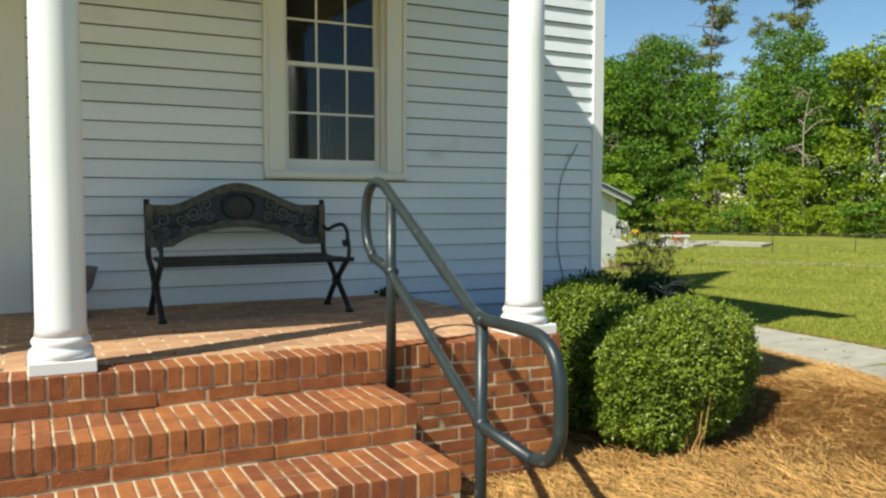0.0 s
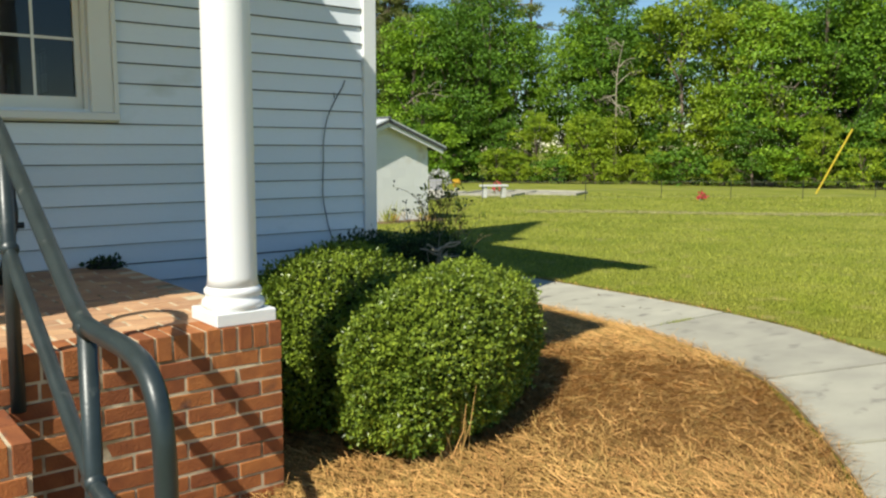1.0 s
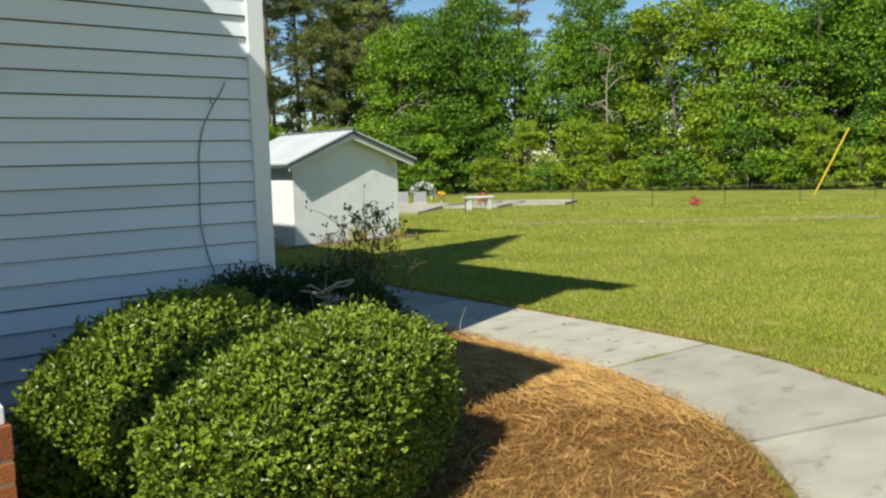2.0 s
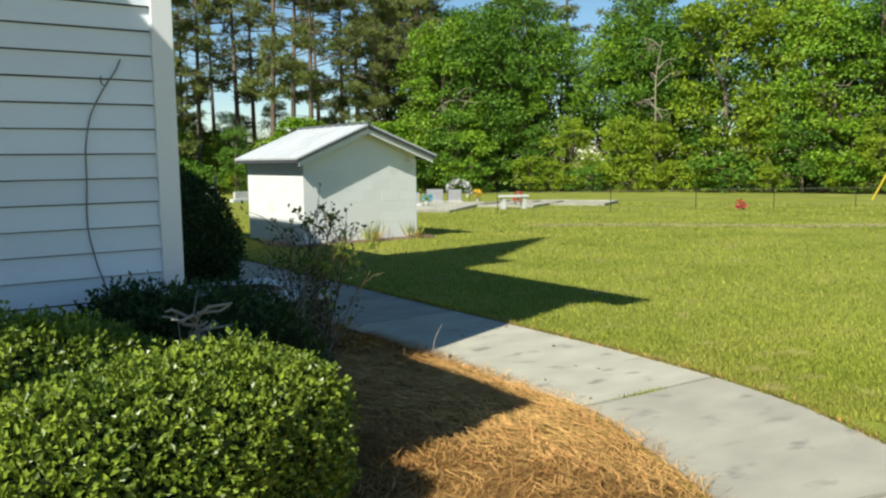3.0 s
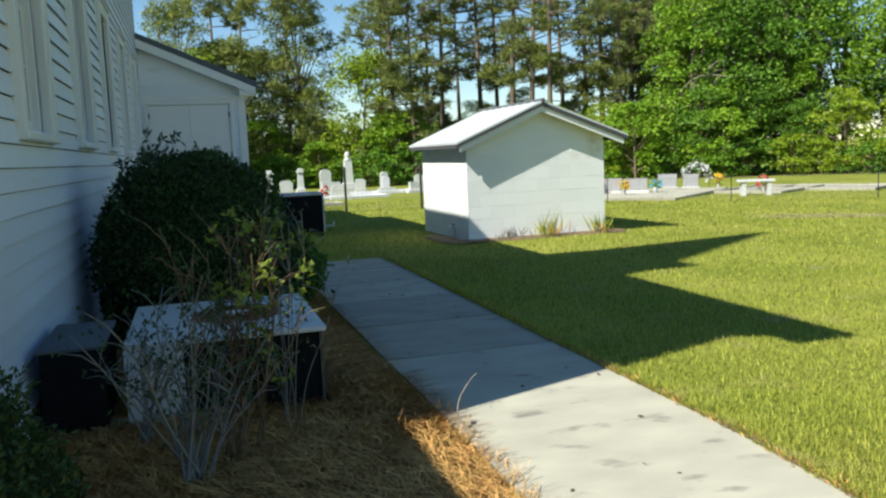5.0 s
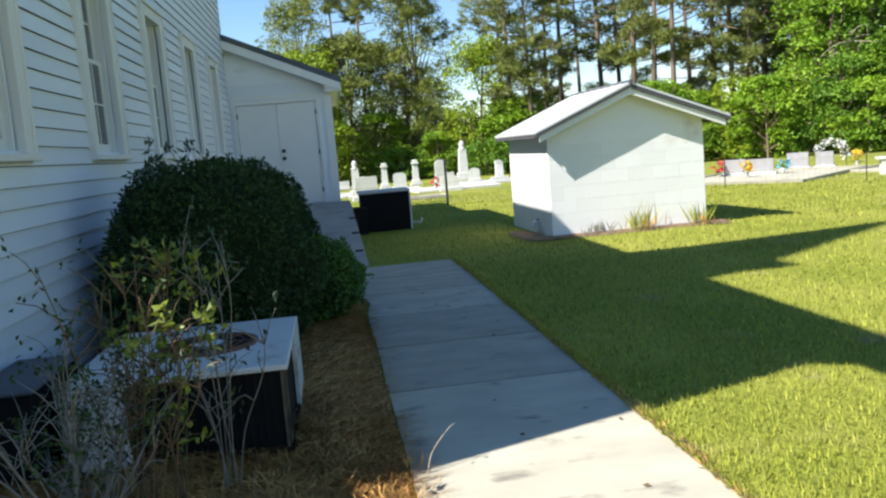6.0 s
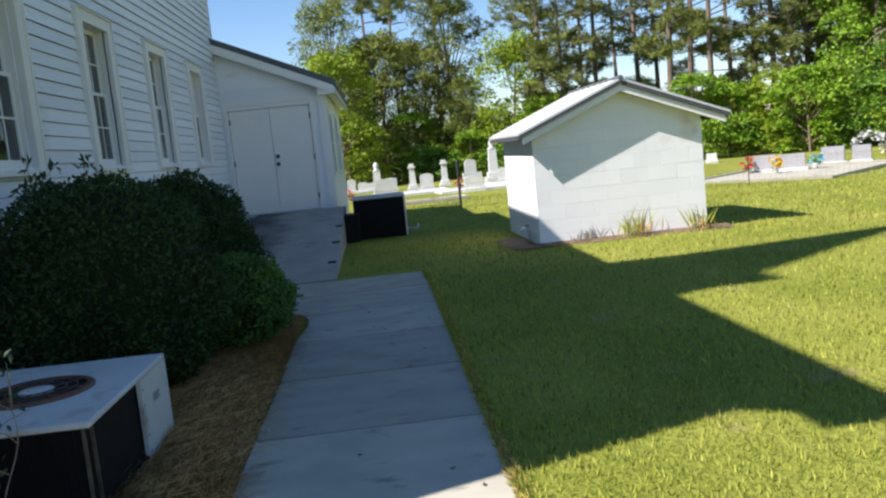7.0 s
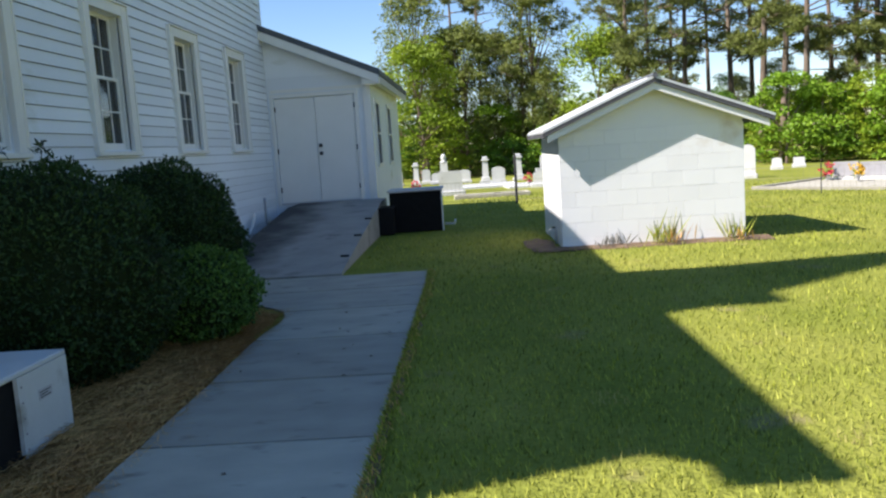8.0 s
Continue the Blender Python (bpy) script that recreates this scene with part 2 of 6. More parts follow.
def box(bm, x0, y0, z0, x1, y1, z1, bevel=0.0):
    vs = [bm.verts.new((x, y, z)) for x in (x0, x1) for y in (y0, y1) for z in (z0, z1)]
    fs = [bm.faces.new([vs[i] for i in q]) for q in ((0, 1, 3, 2), (4, 6, 7, 5), (0, 4, 5, 1), (2, 3, 7, 6), (0, 2, 6, 4), (1, 5, 7, 3))]
    if bevel:
        es = list({e for f in fs for e in f.edges})
        bmesh.ops.bevel(bm, geom=es, offset=bevel, segments=1, affect="EDGES", clamp_overlap=True)
    return bm


def bx(*a, bevel=0.0):
    return box(bmesh.new(), *a, bevel=bevel)


def prism(bm, pts, z0, z1):
    """An upright prism over a plan outline (anticlockwise)."""
    lo, hi = [bm.verts.new((x, y, z0)) for x, y in pts], [bm.verts.new((x, y, z1)) for x, y in pts]
    bm.faces.new(hi)
    bm.faces.new(lo[::-1])
    for i in range(len(pts)):
        j = (i + 1) % len(pts)
        bm.faces.new((lo[i], lo[j], hi[j], hi[i]))
    return bm


def extrude_y(bm, pts, y0, y1):
    """A prism with an outline in x and z, from y0 to y1."""
    a, b = [bm.verts.new((x, y0, z)) for x, z in pts], [bm.verts.new((x, y1, z)) for x, z in pts]
    bm.faces.new(a)
    bm.faces.new(b[::-1])
    for i in range(len(pts)):
        j = (i + 1) % len(pts)
        bm.faces.new((a[j], a[i], b[i], b[j]))
    return bm


def smooth_path(pts, n=6):
    """A Catmull-Rom line through points."""
    p = [Vector(q) for q in pts]
    p = [2 * p[0] - p[1]] + p + [2 * p[-1] - p[-2]]
    out = []
    for i in range(1, len(p) - 2):
        for k in range(n):
            t = k / n
            out.append(0.5 * (2 * p[i] + (p[i + 1] - p[i - 1]) * t + (2 * p[i - 1] - 5 * p[i] + 4 * p[i + 1] - p[i + 2]) * t * t
                              + (3 * p[i] - p[i - 1] - 3 * p[i + 1] + p[i + 2]) * t ** 3))
    return out + [p[-2]]


def tube(bm, pts, r, sides=8, r1=None):
    """A round bar along points, from radius r to r1."""
    pts = [Vector(q) for q in pts]
    r1 = r if r1 is None else r1
    rings, up = [], None
    for i, q in enumerate(pts):
        d = (pts[min(i + 1, len(pts) - 1)] - pts[max(i - 1, 0)]).normalized()
        if up is None:
            up = Vector((0, 0, 1)) if abs(d.z) < 0.9 else Vector((1, 0, 0))
        a = d.cross(up).normalized()
        up = a.cross(d).normalized()
        rad = r + (r1 - r) * i / max(1, len(pts) - 1)
        rings.append([bm.verts.new(q + rad * (math.cos(k * math.tau / sides) * a + math.sin(k * math.tau / sides) * up)) for k in range(sides)])
    for u, v in zip(rings, rings[1:]):
        for k in range(sides):
            bm.faces.new((u[k], u[(k + 1) % sides], v[(k + 1) % sides], v[k]))
    bm.faces.new(rings[0][::-1])
    bm.faces.new(rings[-1])
    return bm


def lathe(bm, prof, x=0, y=0, sides=24):
    """A turned body with a profile of radius and height."""
    rings = [[bm.verts.new((x + r * math.cos(k * math.tau / sides), y + r * math.sin(k * math.tau / sides), z)) for k in range(sides)] for r, z in prof]
    for u, v in zip(rings, rings[1:]):
        for k in range(sides):
            bm.faces.new((u[k], u[(k + 1) % sides], v[(k + 1) % sides], v[k]))
    bm.faces.new(rings[0][::-1])
    bm.faces.new(rings[-1])
    return bm


def unit(v):
    return v / np.maximum(np.linalg.norm(v, axis=1, keepdims=True), 1e-9)


def leaves(name, pos, axis, length, width, material, rng, bend=0.25, face=None):
    """One mesh of many leaves: at each place a pointed, slightly folded blade along its axis."""
    n = len(pos)
    axis = unit(axis)
    turn = unit(rng.normal(size=(n, 3)))
    if face is not None:
        turn = unit(unit(face) + 0.75 * turn)
    side = unit(np.cross(axis, turn))
    nor = np.cross(axis, side) * -1
    ln = (length * rng.uniform(0.7, 1.25, n))[:, None]
    wd = (width * rng.uniform(0.7, 1.25, n))[:, None]
    v = np.empty((n, 4, 3))
    v[:, 0] = pos
    v[:, 1] = pos + axis * ln * 0.5 + side * wd * 0.5 + nor * wd * bend
    v[:, 2] = pos + axis * ln
    v[:, 3] = pos + axis * ln * 0.5 - side * wd * 0.5 + nor * wd * bend
    me = bpy.data.meshes.new(name)
    me.from_pydata(v.reshape(-1, 3).tolist(), [], np.arange(4 * n).reshape(-1, 4).tolist())
    me.materials.append(material)
    return me


def boxy(d, p, turn):
    """How far a rounded-square body reaches in each direction, against a ball."""
    c, s = math.cos(turn), math.sin(turn)
    x, y = d[:, 0] * c + d[:, 1] * s, d[:, 1] * c - d[:, 0] * s
    return (np.abs(x) ** p + np.abs(y) ** p + np.abs(d[:, 2]) ** p) ** (-1 / p)


def blob_points(n, c, r, rng, wob=0.06, lump=2.2, p=2.0, turn=0.0):
    """Points and outward directions on an uneven rounded body."""
    d = unit(rng.normal(size=(n, 3)))
    if p != 2.0:
        out = d * boxy(d, p, turn)[:, None]
        k = np.array([noise.noise(Vector(q) * lump + Vector(c)) for q in d])
        return np.array(c) + out * np.array(r) * (1 + wob * 2 * k)[:, None], unit(np.sign(d) * np.abs(d) ** (p - 1) / np.array(r))
    k = np.array([noise.noise(Vector(q) * lump + Vector(c)) for q in d])
    return np.array(c) + d * np.array(r) * (1 + wob * 2 * k)[:, None], unit(d / np.array(r))


def ground_z(x, y):
    return -0.014 * max(0.0, math.hypot(x - 2, y) - 10)


# ---- ground ----
def make_ground():
    bm = bmesh.new()
    radii = [0.01, 2, 4, 6, 8, 10, 12, 15, 18, 22, 27, 33, 40, 50, 65, 90, 140, 240, 420, 700]
    rings = []
    for r in radii:
        rings.append([])
        for k in range(72):
            x, y = 2 + r * math.cos(k * math.tau / 72), r * math.sin(k * math.tau / 72)
            rr = min(r, 70)
            lump = 0.03 * noise.noise(Vector((x * 0.15, y * 0.15, 3))) if 10 < r < 100 else 0
            rings[-1].append(bm.verts.new((x, y, -0.02 - 0.014 * max(0, rr - 10) + lump)))
    for u, v in zip(rings, rings[1:]):
        for k in range(72):
            bm.faces.new((u[k], v[k], v[(k + 1) % 72], u[(k + 1) % 72]))
    return solid("ground", bm, GRASS, "mown yellow-green lawn running to the woods", "lawn", "structure", smooth=True)


make_ground()

# the two edges of the concrete walk, joint by joint
JOINTS = [((-9.0, -7.8), (-9.0, -6.3)), ((-6.8, -7.7), (-6.9, -6.2)), ((-4.6, -7.4), (-4.8, -5.9)), ((-2.6, -6.7), (-3.1, -5.35)), ((-0.8, -6.0), (-1.55, -4.78)), ((0.75, -5.05), (-0.4, -4.1)), ((1.9, -4.0), (0.55, -3.37)),
          ((2.62, -2.85), (1.42, -2.5)), ((3.08, -1.75), (1.85, -1.6)), ((3.22, -1.05), (2.05, -1.0)), ((3.28, -0.1), (2.06, -0.05)),
          ((3.28, 0.88), (2.06, 0.86)), ((3.28, 2.04), (2.05, 2.03)), ((3.28, 3.2), (2.05, 3.2)), ((3.28, 4.38), (2.03, 4.37)),
          ((3.28, 5.55), (2.0, 5.54)), ((3.28, 6.65), (1.0, 6.6)), ((3.25, 7.66), (0.75, 7.66))]


def walk_left(y):
    """The x of the walk's edge towards the church."""
    pts = [j[1] for j in JOINTS]
    if y <= pts[0][1]:
        return pts[0][0]
    for (xa, ya), (xb, yb) in zip(pts, pts[1:]):
        if ya <= y <= yb:
            return xa + (xb - xa) * (y - ya) / max(1e-6, yb - ya)
    return 1.0


def walk_right(y):
    pts = [j[0] for j in JOINTS]
    for (xa, ya), (xb, yb) in zip(pts, pts[1:]):
        if ya <= y <= yb:
            return xa + (xb - xa) * (y - ya) / max(1e-6, yb - ya)
    return 3.27 if y < 8 else 2.3


def make_walk():
    path = thing("pavement", "curving pale concrete walk of poured slabs", "walkway", kind="structure")
    right = [smooth_path([(*j[0], 0) for j in JOINTS], 5), smooth_path([(*j[1], 0) for j in JOINTS], 5)]
    rng = random.Random(4)
    cuts = [i for i in range(len(JOINTS)) if i not in (8, 10, 11)]
    for i, e in zip(cuts, cuts[1:]):
        r, l = right[0][i * 5:e * 5 + 1], right[1][i * 5:e * 5 + 1]
        way = (r[-1] - r[0]).normalized() * 0.0115
        r = [r[0] + way, *r[1:-1], r[-1] - way]
        l = [l[0] + way, *l[1:-1], l[-1] - way]
        bm = bmesh.new()
        prism(bm, [(p.x, p.y) for p in r] + [(p.x, p.y) for p in l[::-1]], -0.1, rng.uniform(-0.004, 0.003))
        bmesh.ops.bevel(bm, geom=[e for e in bm.edges if all(v.co.z > -0.05 for v in e.verts)], offset=0.006, segments=2, affect="EDGES", clamp_overlap=True)
        part("slab", bm, CONCRETE, path)
    bm = bmesh.new()
    prism(bm, [(p.x, p.y) for p in right[0]] + [(p.x, p.y) for p in right[1][::-1]], -0.11, -0.022)
    part("joint_filling", bm, MATTING, path, "dark dirt in the joints")


make_walk()


def bed_left(y):
    return 0.03 if y > 0 else (-1.93 if y > -2.2 else -3.0 - 0.02 * (y + 2.2))


def bed_height(x, y):
    edge = min(1.0, max(0.0, (walk_left(y) + 0.04 - x) / 0.25))
    return -0.03 + edge * (0.045 + 0.03 * noise.noise(Vector((x * 1.7, y * 1.7, 0))) + 0.018 * noise.noise(Vector((x * 7, y * 7, 5))))


def bed_edge(y):
    return walk_left(y) + 0.05 * noise.noise(Vector((0, y * 3.1, 2))) + 0.035 * noise.noise(Vector((3, y * 11, 2))) - (0.0 if y < 5.6 else 0.6)


def make_straw():
    bm = bmesh.new()
    ys = [-5.4 + 0.055 * i for i in range(int(12.4 / 0.055))]
    rows = []
    for y in ys:
        a, b = bed_left(y), bed_edge(y)
        rows.append([bm.verts.new((a + (b - a) * k / 60, y, bed_height(a + (b - a) * k / 60, y))) for k in range(61)])
    for u, v in zip(rows, rows[1:]):
        for k in range(60):
            bm.faces.new((u[k], u[k + 1], v[k + 1], v[k]))
    bed = thing("pine_straw_mulch", "orange-brown pine straw mulch bed beside the walk", "mulch", kind="stuff")
    part("mulch_layer", bm, STRAWBED, bed, smooth=True)
    r2 = random.Random(8)
    verts, faces = [], []
    n = 0
    while n < 130000:
        y = r2.uniform(-5.3, 6.2) if r2.random() < 0.45 else r2.uniform(-4.6, 1.6)
        a, b = bed_left(y), bed_edge(y) + 0.05
        x = r2.uniform(a, b)
        n += 1
        z = bed_height(min(x, walk_left(y)), y) + r2.uniform(0.0, 0.032)
        ang = r2.gauss(math.sin(x * 1.3 + y * 0.9) * 1.2, 0.9)
        ln, w = r2.uniform(0.06, 0.17), r2.uniform(0.0008, 0.0015)
        tilt = r2.gauss(0, 0.12) if r2.random() < 0.99 else r2.uniform(0.15, 0.45)
        bend = r2.gauss(0, 0.6)
        k = len(verts)
        px, py, pz = x, y, z
        for s in range(3):
            a2 = ang + bend * (s - 1) * 0.5
            verts += [(px - w * math.sin(a2), py + w * math.cos(a2), pz), (px + w * math.sin(a2), py - w * math.cos(a2), pz + 0.001)]
            px, py, pz = px + ln / 2 * math.cos(a2), py + ln / 2 * math.sin(a2), max(bed_height(min(px, walk_left(py)), py), pz + ln / 2 * math.sin(tilt))
        faces += [(k, k + 1, k + 3, k + 2), (k + 2, k + 3, k + 5, k + 4)]
    me = bpy.data.meshes.new("needles")
    me.from_pydata(verts, [], faces)
    me.materials.append(STRAW)
    part("needle_litter", me, None, bed)


make_straw()


def make_grass():
    rng = random.Random(11)
    verts, faces = [], []
    n = 0
    while n < 270000:
        d = rng.random() ** 1.9 * 27
        a = rng.uniform(-1.3, 2.0)
        x, y = 3.0 + d * math.cos(a), -1.5 + d * math.sin(a)
        if x < walk_right(y) + 0.005 + 0.03 * noise.noise(Vector((1, y * 6, 4))) or (x < 3.4 and y > 12) or (4.9 < x < 7.4 and 8.85 < y < 11.6):
            continue
        n += 1
        h = rng.uniform(0.018, 0.043) * (1.2 if x < walk_right(y) + 0.08 else 1) * (1 + d * 0.03)
        w = rng.uniform(0.002, 0.0038) * (1 + d * 0.1)
        t, lean = rng.uniform(0, math.tau), rng.uniform(0.0, 0.9) * h
        z = ground_z(x, y) - 0.022
        k = len(verts)
        verts += [(x - w * math.sin(t), y + w * math.cos(t), z), (x + w * math.sin(t), y - w * math.cos(t), z),
                  (x + lean * math.cos(t + 0.6), y + lean * math.sin(t + 0.6), z + h)]
        faces.append((k, k + 1, k + 2))
    me = bpy.data.meshes.new("grass")
    me.from_pydata(verts, [], faces)
    me.materials.append(BLADE)
    tagged(new("grass", me), "short mown sunlit lawn grass beside the walk", "grass", kind="stuff")


make_grass()


# ---- church walls ----
SIDE = Matrix.Translation((-0.03, 0, 0)) @ Matrix.Rotation(radians(90), 4, "Z")
EXPOSE, BOARDS = 0.1255, 0.783


def holed(u0, u1, z0, z1, holes, thick):
    """A wall slab from local y 0 to thick, with openings (u0, u1, z0, z1)."""
    us = sorted({u0, u1, *[h[0] for h in holes], *[h[1] for h in holes]})
    zs = sorted({z0, z1, *[h[2] for h in holes], *[h[3] for h in holes]})
    bm = bmesh.new()
    for a, b in zip(us, us[1:]):
        for c, d in zip(zs, zs[1:]):
            if not any(h[0] <= a and b <= h[1] and h[2] <= c and d <= h[3] for h in holes):
                box(bm, a, 0.0, c, b, thick, d)
    bmesh.ops.remove_doubles(bm, verts=bm.verts, dist=1e-5)
    bm.verts.index_update()
    twin = {}
    for f in bm.faces:
        twin.setdefault(tuple(sorted(v.index for v in f.verts)), []).append(f)
    bmesh.ops.delete(bm, geom=[f for g in twin.values() if len(g) > 1 for f in g], context="FACES")
    return bm


def clapboards(wall, u0, u1, z0, z1, cuts, lap=0.021, gap=0.006):
    """Lapped boards, each a wedge with its thick edge down, stopping at the casings."""
    z = z0
    shade_strips = bmesh.new()
    while z < z1 - 0.02:
        top = min(z + EXPOSE, z1)
        pieces = [(u0, u1, z, top)]
        for c in cuts:
            nxt = []
            for a, b, lo, hi in pieces:
                if c[0] >= b or c[1] <= a or c[2] >= hi or c[3] <= lo:
                    nxt.append((a, b, lo, hi))
                    continue
                if c[0] > a:
                    nxt.append((a, c[0], lo, hi))
                if c[1] < b:
                    nxt.append((c[1], b, lo, hi))
                m0, m1 = max(a, c[0]), min(b, c[1])
                if c[2] - lo > 0.012:
                    nxt.append((m0, m1, lo, c[2]))
                if hi - c[3] > 0.012:
                    nxt.append((m0, m1, c[3], hi))
            pieces = nxt
        for a, b, lo, hi in pieces:
            if b - a < 0.02:
                continue
            bm = bmesh.new()
            f = lambda zz: 0.005 + lap * (1 - (zz - z) / EXPOSE)
            n = max(1, int((b - a) / 0.6))
            low, high, back_l, back_h = [], [], [], []
            for k in range(n + 1):
                u = a + (b - a) * k / n
                dz = 0.0025 * noise.noise(Vector((u * 0.9, z * 5, 1)))
                low.append(bm.verts.new((u, -f(lo) - 0.002 * noise.noise(Vector((u * 2, z * 3, 7))), lo + dz)))
                high.append(bm.verts.new((u, -f(hi), hi - gap)))
                back_l.append(bm.verts.new((u, -0.004, lo + dz + min(0.012, (hi - lo) * 0.3))))
                back_h.append(bm.verts.new((u, 0.0, hi - gap)))
            for k in range(n):
                bm.faces.new((low[k], low[k + 1], high[k + 1], high[k]))
                bm.faces.new((back_l[k], back_l[k + 1], low[k + 1], low[k]))
                bm.faces.new((high[k], high[k + 1], back_h[k + 1], back_h[k]))
            bm.faces.new((low[0], high[0], back_h[0], back_l[0]))
            bm.faces.new((low[-1], back_l[-1], back_h[-1], high[-1]))
            part("clapboard", bm, PAINT, wall)
            # A dark strip behind each lap puts its shadow gap into colour.
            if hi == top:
                shade_strips.faces.new([shade_strips.verts.new(v) for v in ((a, -0.0025, hi - 0.016), (b, -0.0025, hi - 0.016), (b, -0.0025, hi + 0.005), (a, -0.0025, hi + 0.005))])
        z += EXPOSE
    part("building_felt", shade_strips, LAP_SHADE, wall, "dark strips drawing the shade line in the laps")["kind"] = "stuff"


WIN_W, WIN_H = 0.8, 1.48
SIDE_WINDOWS = [2.14, 4.57, 7.0, 9.43, 11.86]
SIDE_SILL, FRONT_SILL = 1.63, 1.745
front_holes = [(-2.875, -2.075, FRONT_SILL, FRONT_SILL + WIN_H), (-8.72, -7.92, FRONT_SILL, FRONT_SILL + WIN_H), (-6.05, -4.75, 0.79, 2.95)]
front_cuts = [(-3.035, -1.915, FRONT_SILL - 0.08, FRONT_SILL + WIN_H + 0.14), (-8.84, -7.8, FRONT_SILL - 0.08, FRONT_SILL + WIN_H + 0.14), (-6.26, -4.55, 0.0, 3.15)]
side_holes = [(c - WIN_W / 2, c + WIN_W / 2, SIDE_SILL, SIDE_SILL + WIN_H) for c in SIDE_WINDOWS]
side_cuts = [(c - 0.56, c + 0.56, SIDE_SILL - 0.07, SIDE_SILL + WIN_H + 0.13) for c in SIDE_WINDOWS]

wall_front = solid("wall_front", holed(-10.8, -0.03, -0.1, 5.5, front_holes, 0.16), PAINT, "white clapboard front wall of the church behind the porch", "wall", "structure")
clapboards(wall_front, -10.7, -0.112, BOARDS, 5.45, front_cuts)
clapboards(wall_front, -1.94, -0.112, BOARDS - 5 * EXPOSE, BOARDS - 0.005, [])
wall_side = solid("wall_side", holed(0.16, 14.1, -0.1, 5.5, side_holes, 0.16), PAINT, "white clapboard side wall of the church in shade", "wall", "structure", m=SIDE)
clapboards(wall_side, 0.11, 13.97, BOARDS - 5 * EXPOSE, 5.45, side_cuts, 0.017, 0.005)
for name, a in (("wall_back", (-10.8, 13.94, -0.1, -0.165, 14.1, 5.5)), ("wall_west", (-10.8, 0.165, -0.1, -10.64, 13.94, 5.5))):
    solid(name, bx(*a), PAINT, "plain white outer wall of the church", "wall", "structure")
solid("foundation", bx(-0.05, 0.17, -0.1, -0.018, 13.9, 0.13), BLOCK, "low white painted foundation under the side wall", "foundation", "structure")
corner = thing("trim", "white corner board of the church", "trim", kind="structure")
part("corner_board", bx(-0.112, -0.042, 0.0, -0.002, -0.001, 5.45, bevel=0.003), COLUMN, corner)
part("corner_board", bx(-0.029, 0.0, 0.0, -0.003, 0.11, 5.45, bevel=0.003), COLUMN, corner)
solid("floor", bx(-10.6, 0.18, 0.7, -0.18, 13.9, 0.78), ROOM, "church floor inside, coloured dark for the dim room", "floor", "structure")
solid("ceiling", bx(-10.6, 0.18, 4.4, -0.18, 13.9, 4.5), ROOM, "church ceiling inside, coloured dark for the dim room", "ceiling", "structure")


def make_window(name, m, label):
    """Six-over-six sash window; local x along the wall, outside towards -y, z from the sill."""
    w, h, hw = WIN_W, WIN_H, WIN_W / 2
    win = thing(name, label, "window", m, kind="structure")
    fr = part("window_frame", bx(-hw - 0.13, -0.05, -0.02, -hw + 0.0, 0.02, h + 0.12, bevel=0.004), TRIM, win)
    part("casing", bx(hw, -0.05, -0.02, hw + 0.13, 0.02, h + 0.12, bevel=0.004), TRIM, fr)
    part("casing", bx(-hw - 0.001, -0.049, h, hw + 0.001, 0.02, h + 0.12, bevel=0.004), TRIM, fr)
    part("drip_cap", bx(-hw - 0.15, -0.075, h + 0.121, hw + 0.15, 0.01, h + 0.14, bevel=0.004), TRIM, fr)
    for s in (-1, 1):
        part("back_band", bx(s * (hw + 0.145) - 0.014, -0.062, -0.03, s * (hw + 0.145) + 0.014, 0.01, h + 0.12, bevel=0.003), TRIM, fr)
        part("jamb", bx(min(s * hw, s * (hw - 0.02)), 0.021, 0, max(s * hw, s * (hw - 0.02)), 0.15, h), TRIM, fr)
    part("window_sill", bx(-hw - 0.16, -0.075, -0.07, hw + 0.16, 0.04, -0.021, bevel=0.006), TRIM, win)
    mid = h * 0.525
    for z0, z1, y in ((0.0, mid + 0.02, 0.06), (mid - 0.02, h, 0.095)):
        sash = part("sash", bx(-hw + 0.021, y, z0, -hw + 0.055, y + 0.032, z1, bevel=0.003), TRIM, win)
        part("stile", bx(hw - 0.055, y, z0, hw - 0.021, y + 0.032, z1, bevel=0.003), TRIM, sash)
        lo, hi = (z0 + 0.075, z1 - 0.035) if z0 == 0 else (z0 + 0.035, z1 - 0.045)
        part("rail", bx(-hw + 0.055, y + 0.001, z0, hw - 0.055, y + 0.031, lo, bevel=0.003), TRIM, sash)
        part("rail", bx(-hw + 0.055, y + 0.001, hi, hw - 0.055, y + 0.031, z1, bevel=0.003), TRIM, sash)
        a, b = -hw + 0.055, hw - 0.055
        pw = (b - a) / 3
        for k in (1, 2):
            part("muntin", bx(a + k * pw - 0.008, y + 0.004, lo, a + k * pw + 0.008, y + 0.028, hi), TRIM, sash)
        part("muntin", bx(a, y + 0.005, (lo + hi) / 2 - 0.008, b, y + 0.027, (lo + hi) / 2 + 0.008), TRIM, sash)
        for k in range(3):
            for zz in (0, 1):
                g = part("pane", bx(a + k * pw + 0.008, y + 0.014, lo + zz * (hi - lo) / 2 + 0.008 * zz, a + (k + 1) * pw - 0.008, y + 0.018, lo + (zz + 1) * (hi - lo) / 2 - 0.008 * (1 - zz)), GLASS, sash)
                g.visible_shadow = False
    return win


make_window("window_1", pose(-2.475, 0, FRONT_SILL), "white six-over-six sash window above the porch bench")
make_window("window_2", pose(-8.32, 0, FRONT_SILL), "white six-over-six sash window on the far side of the door")
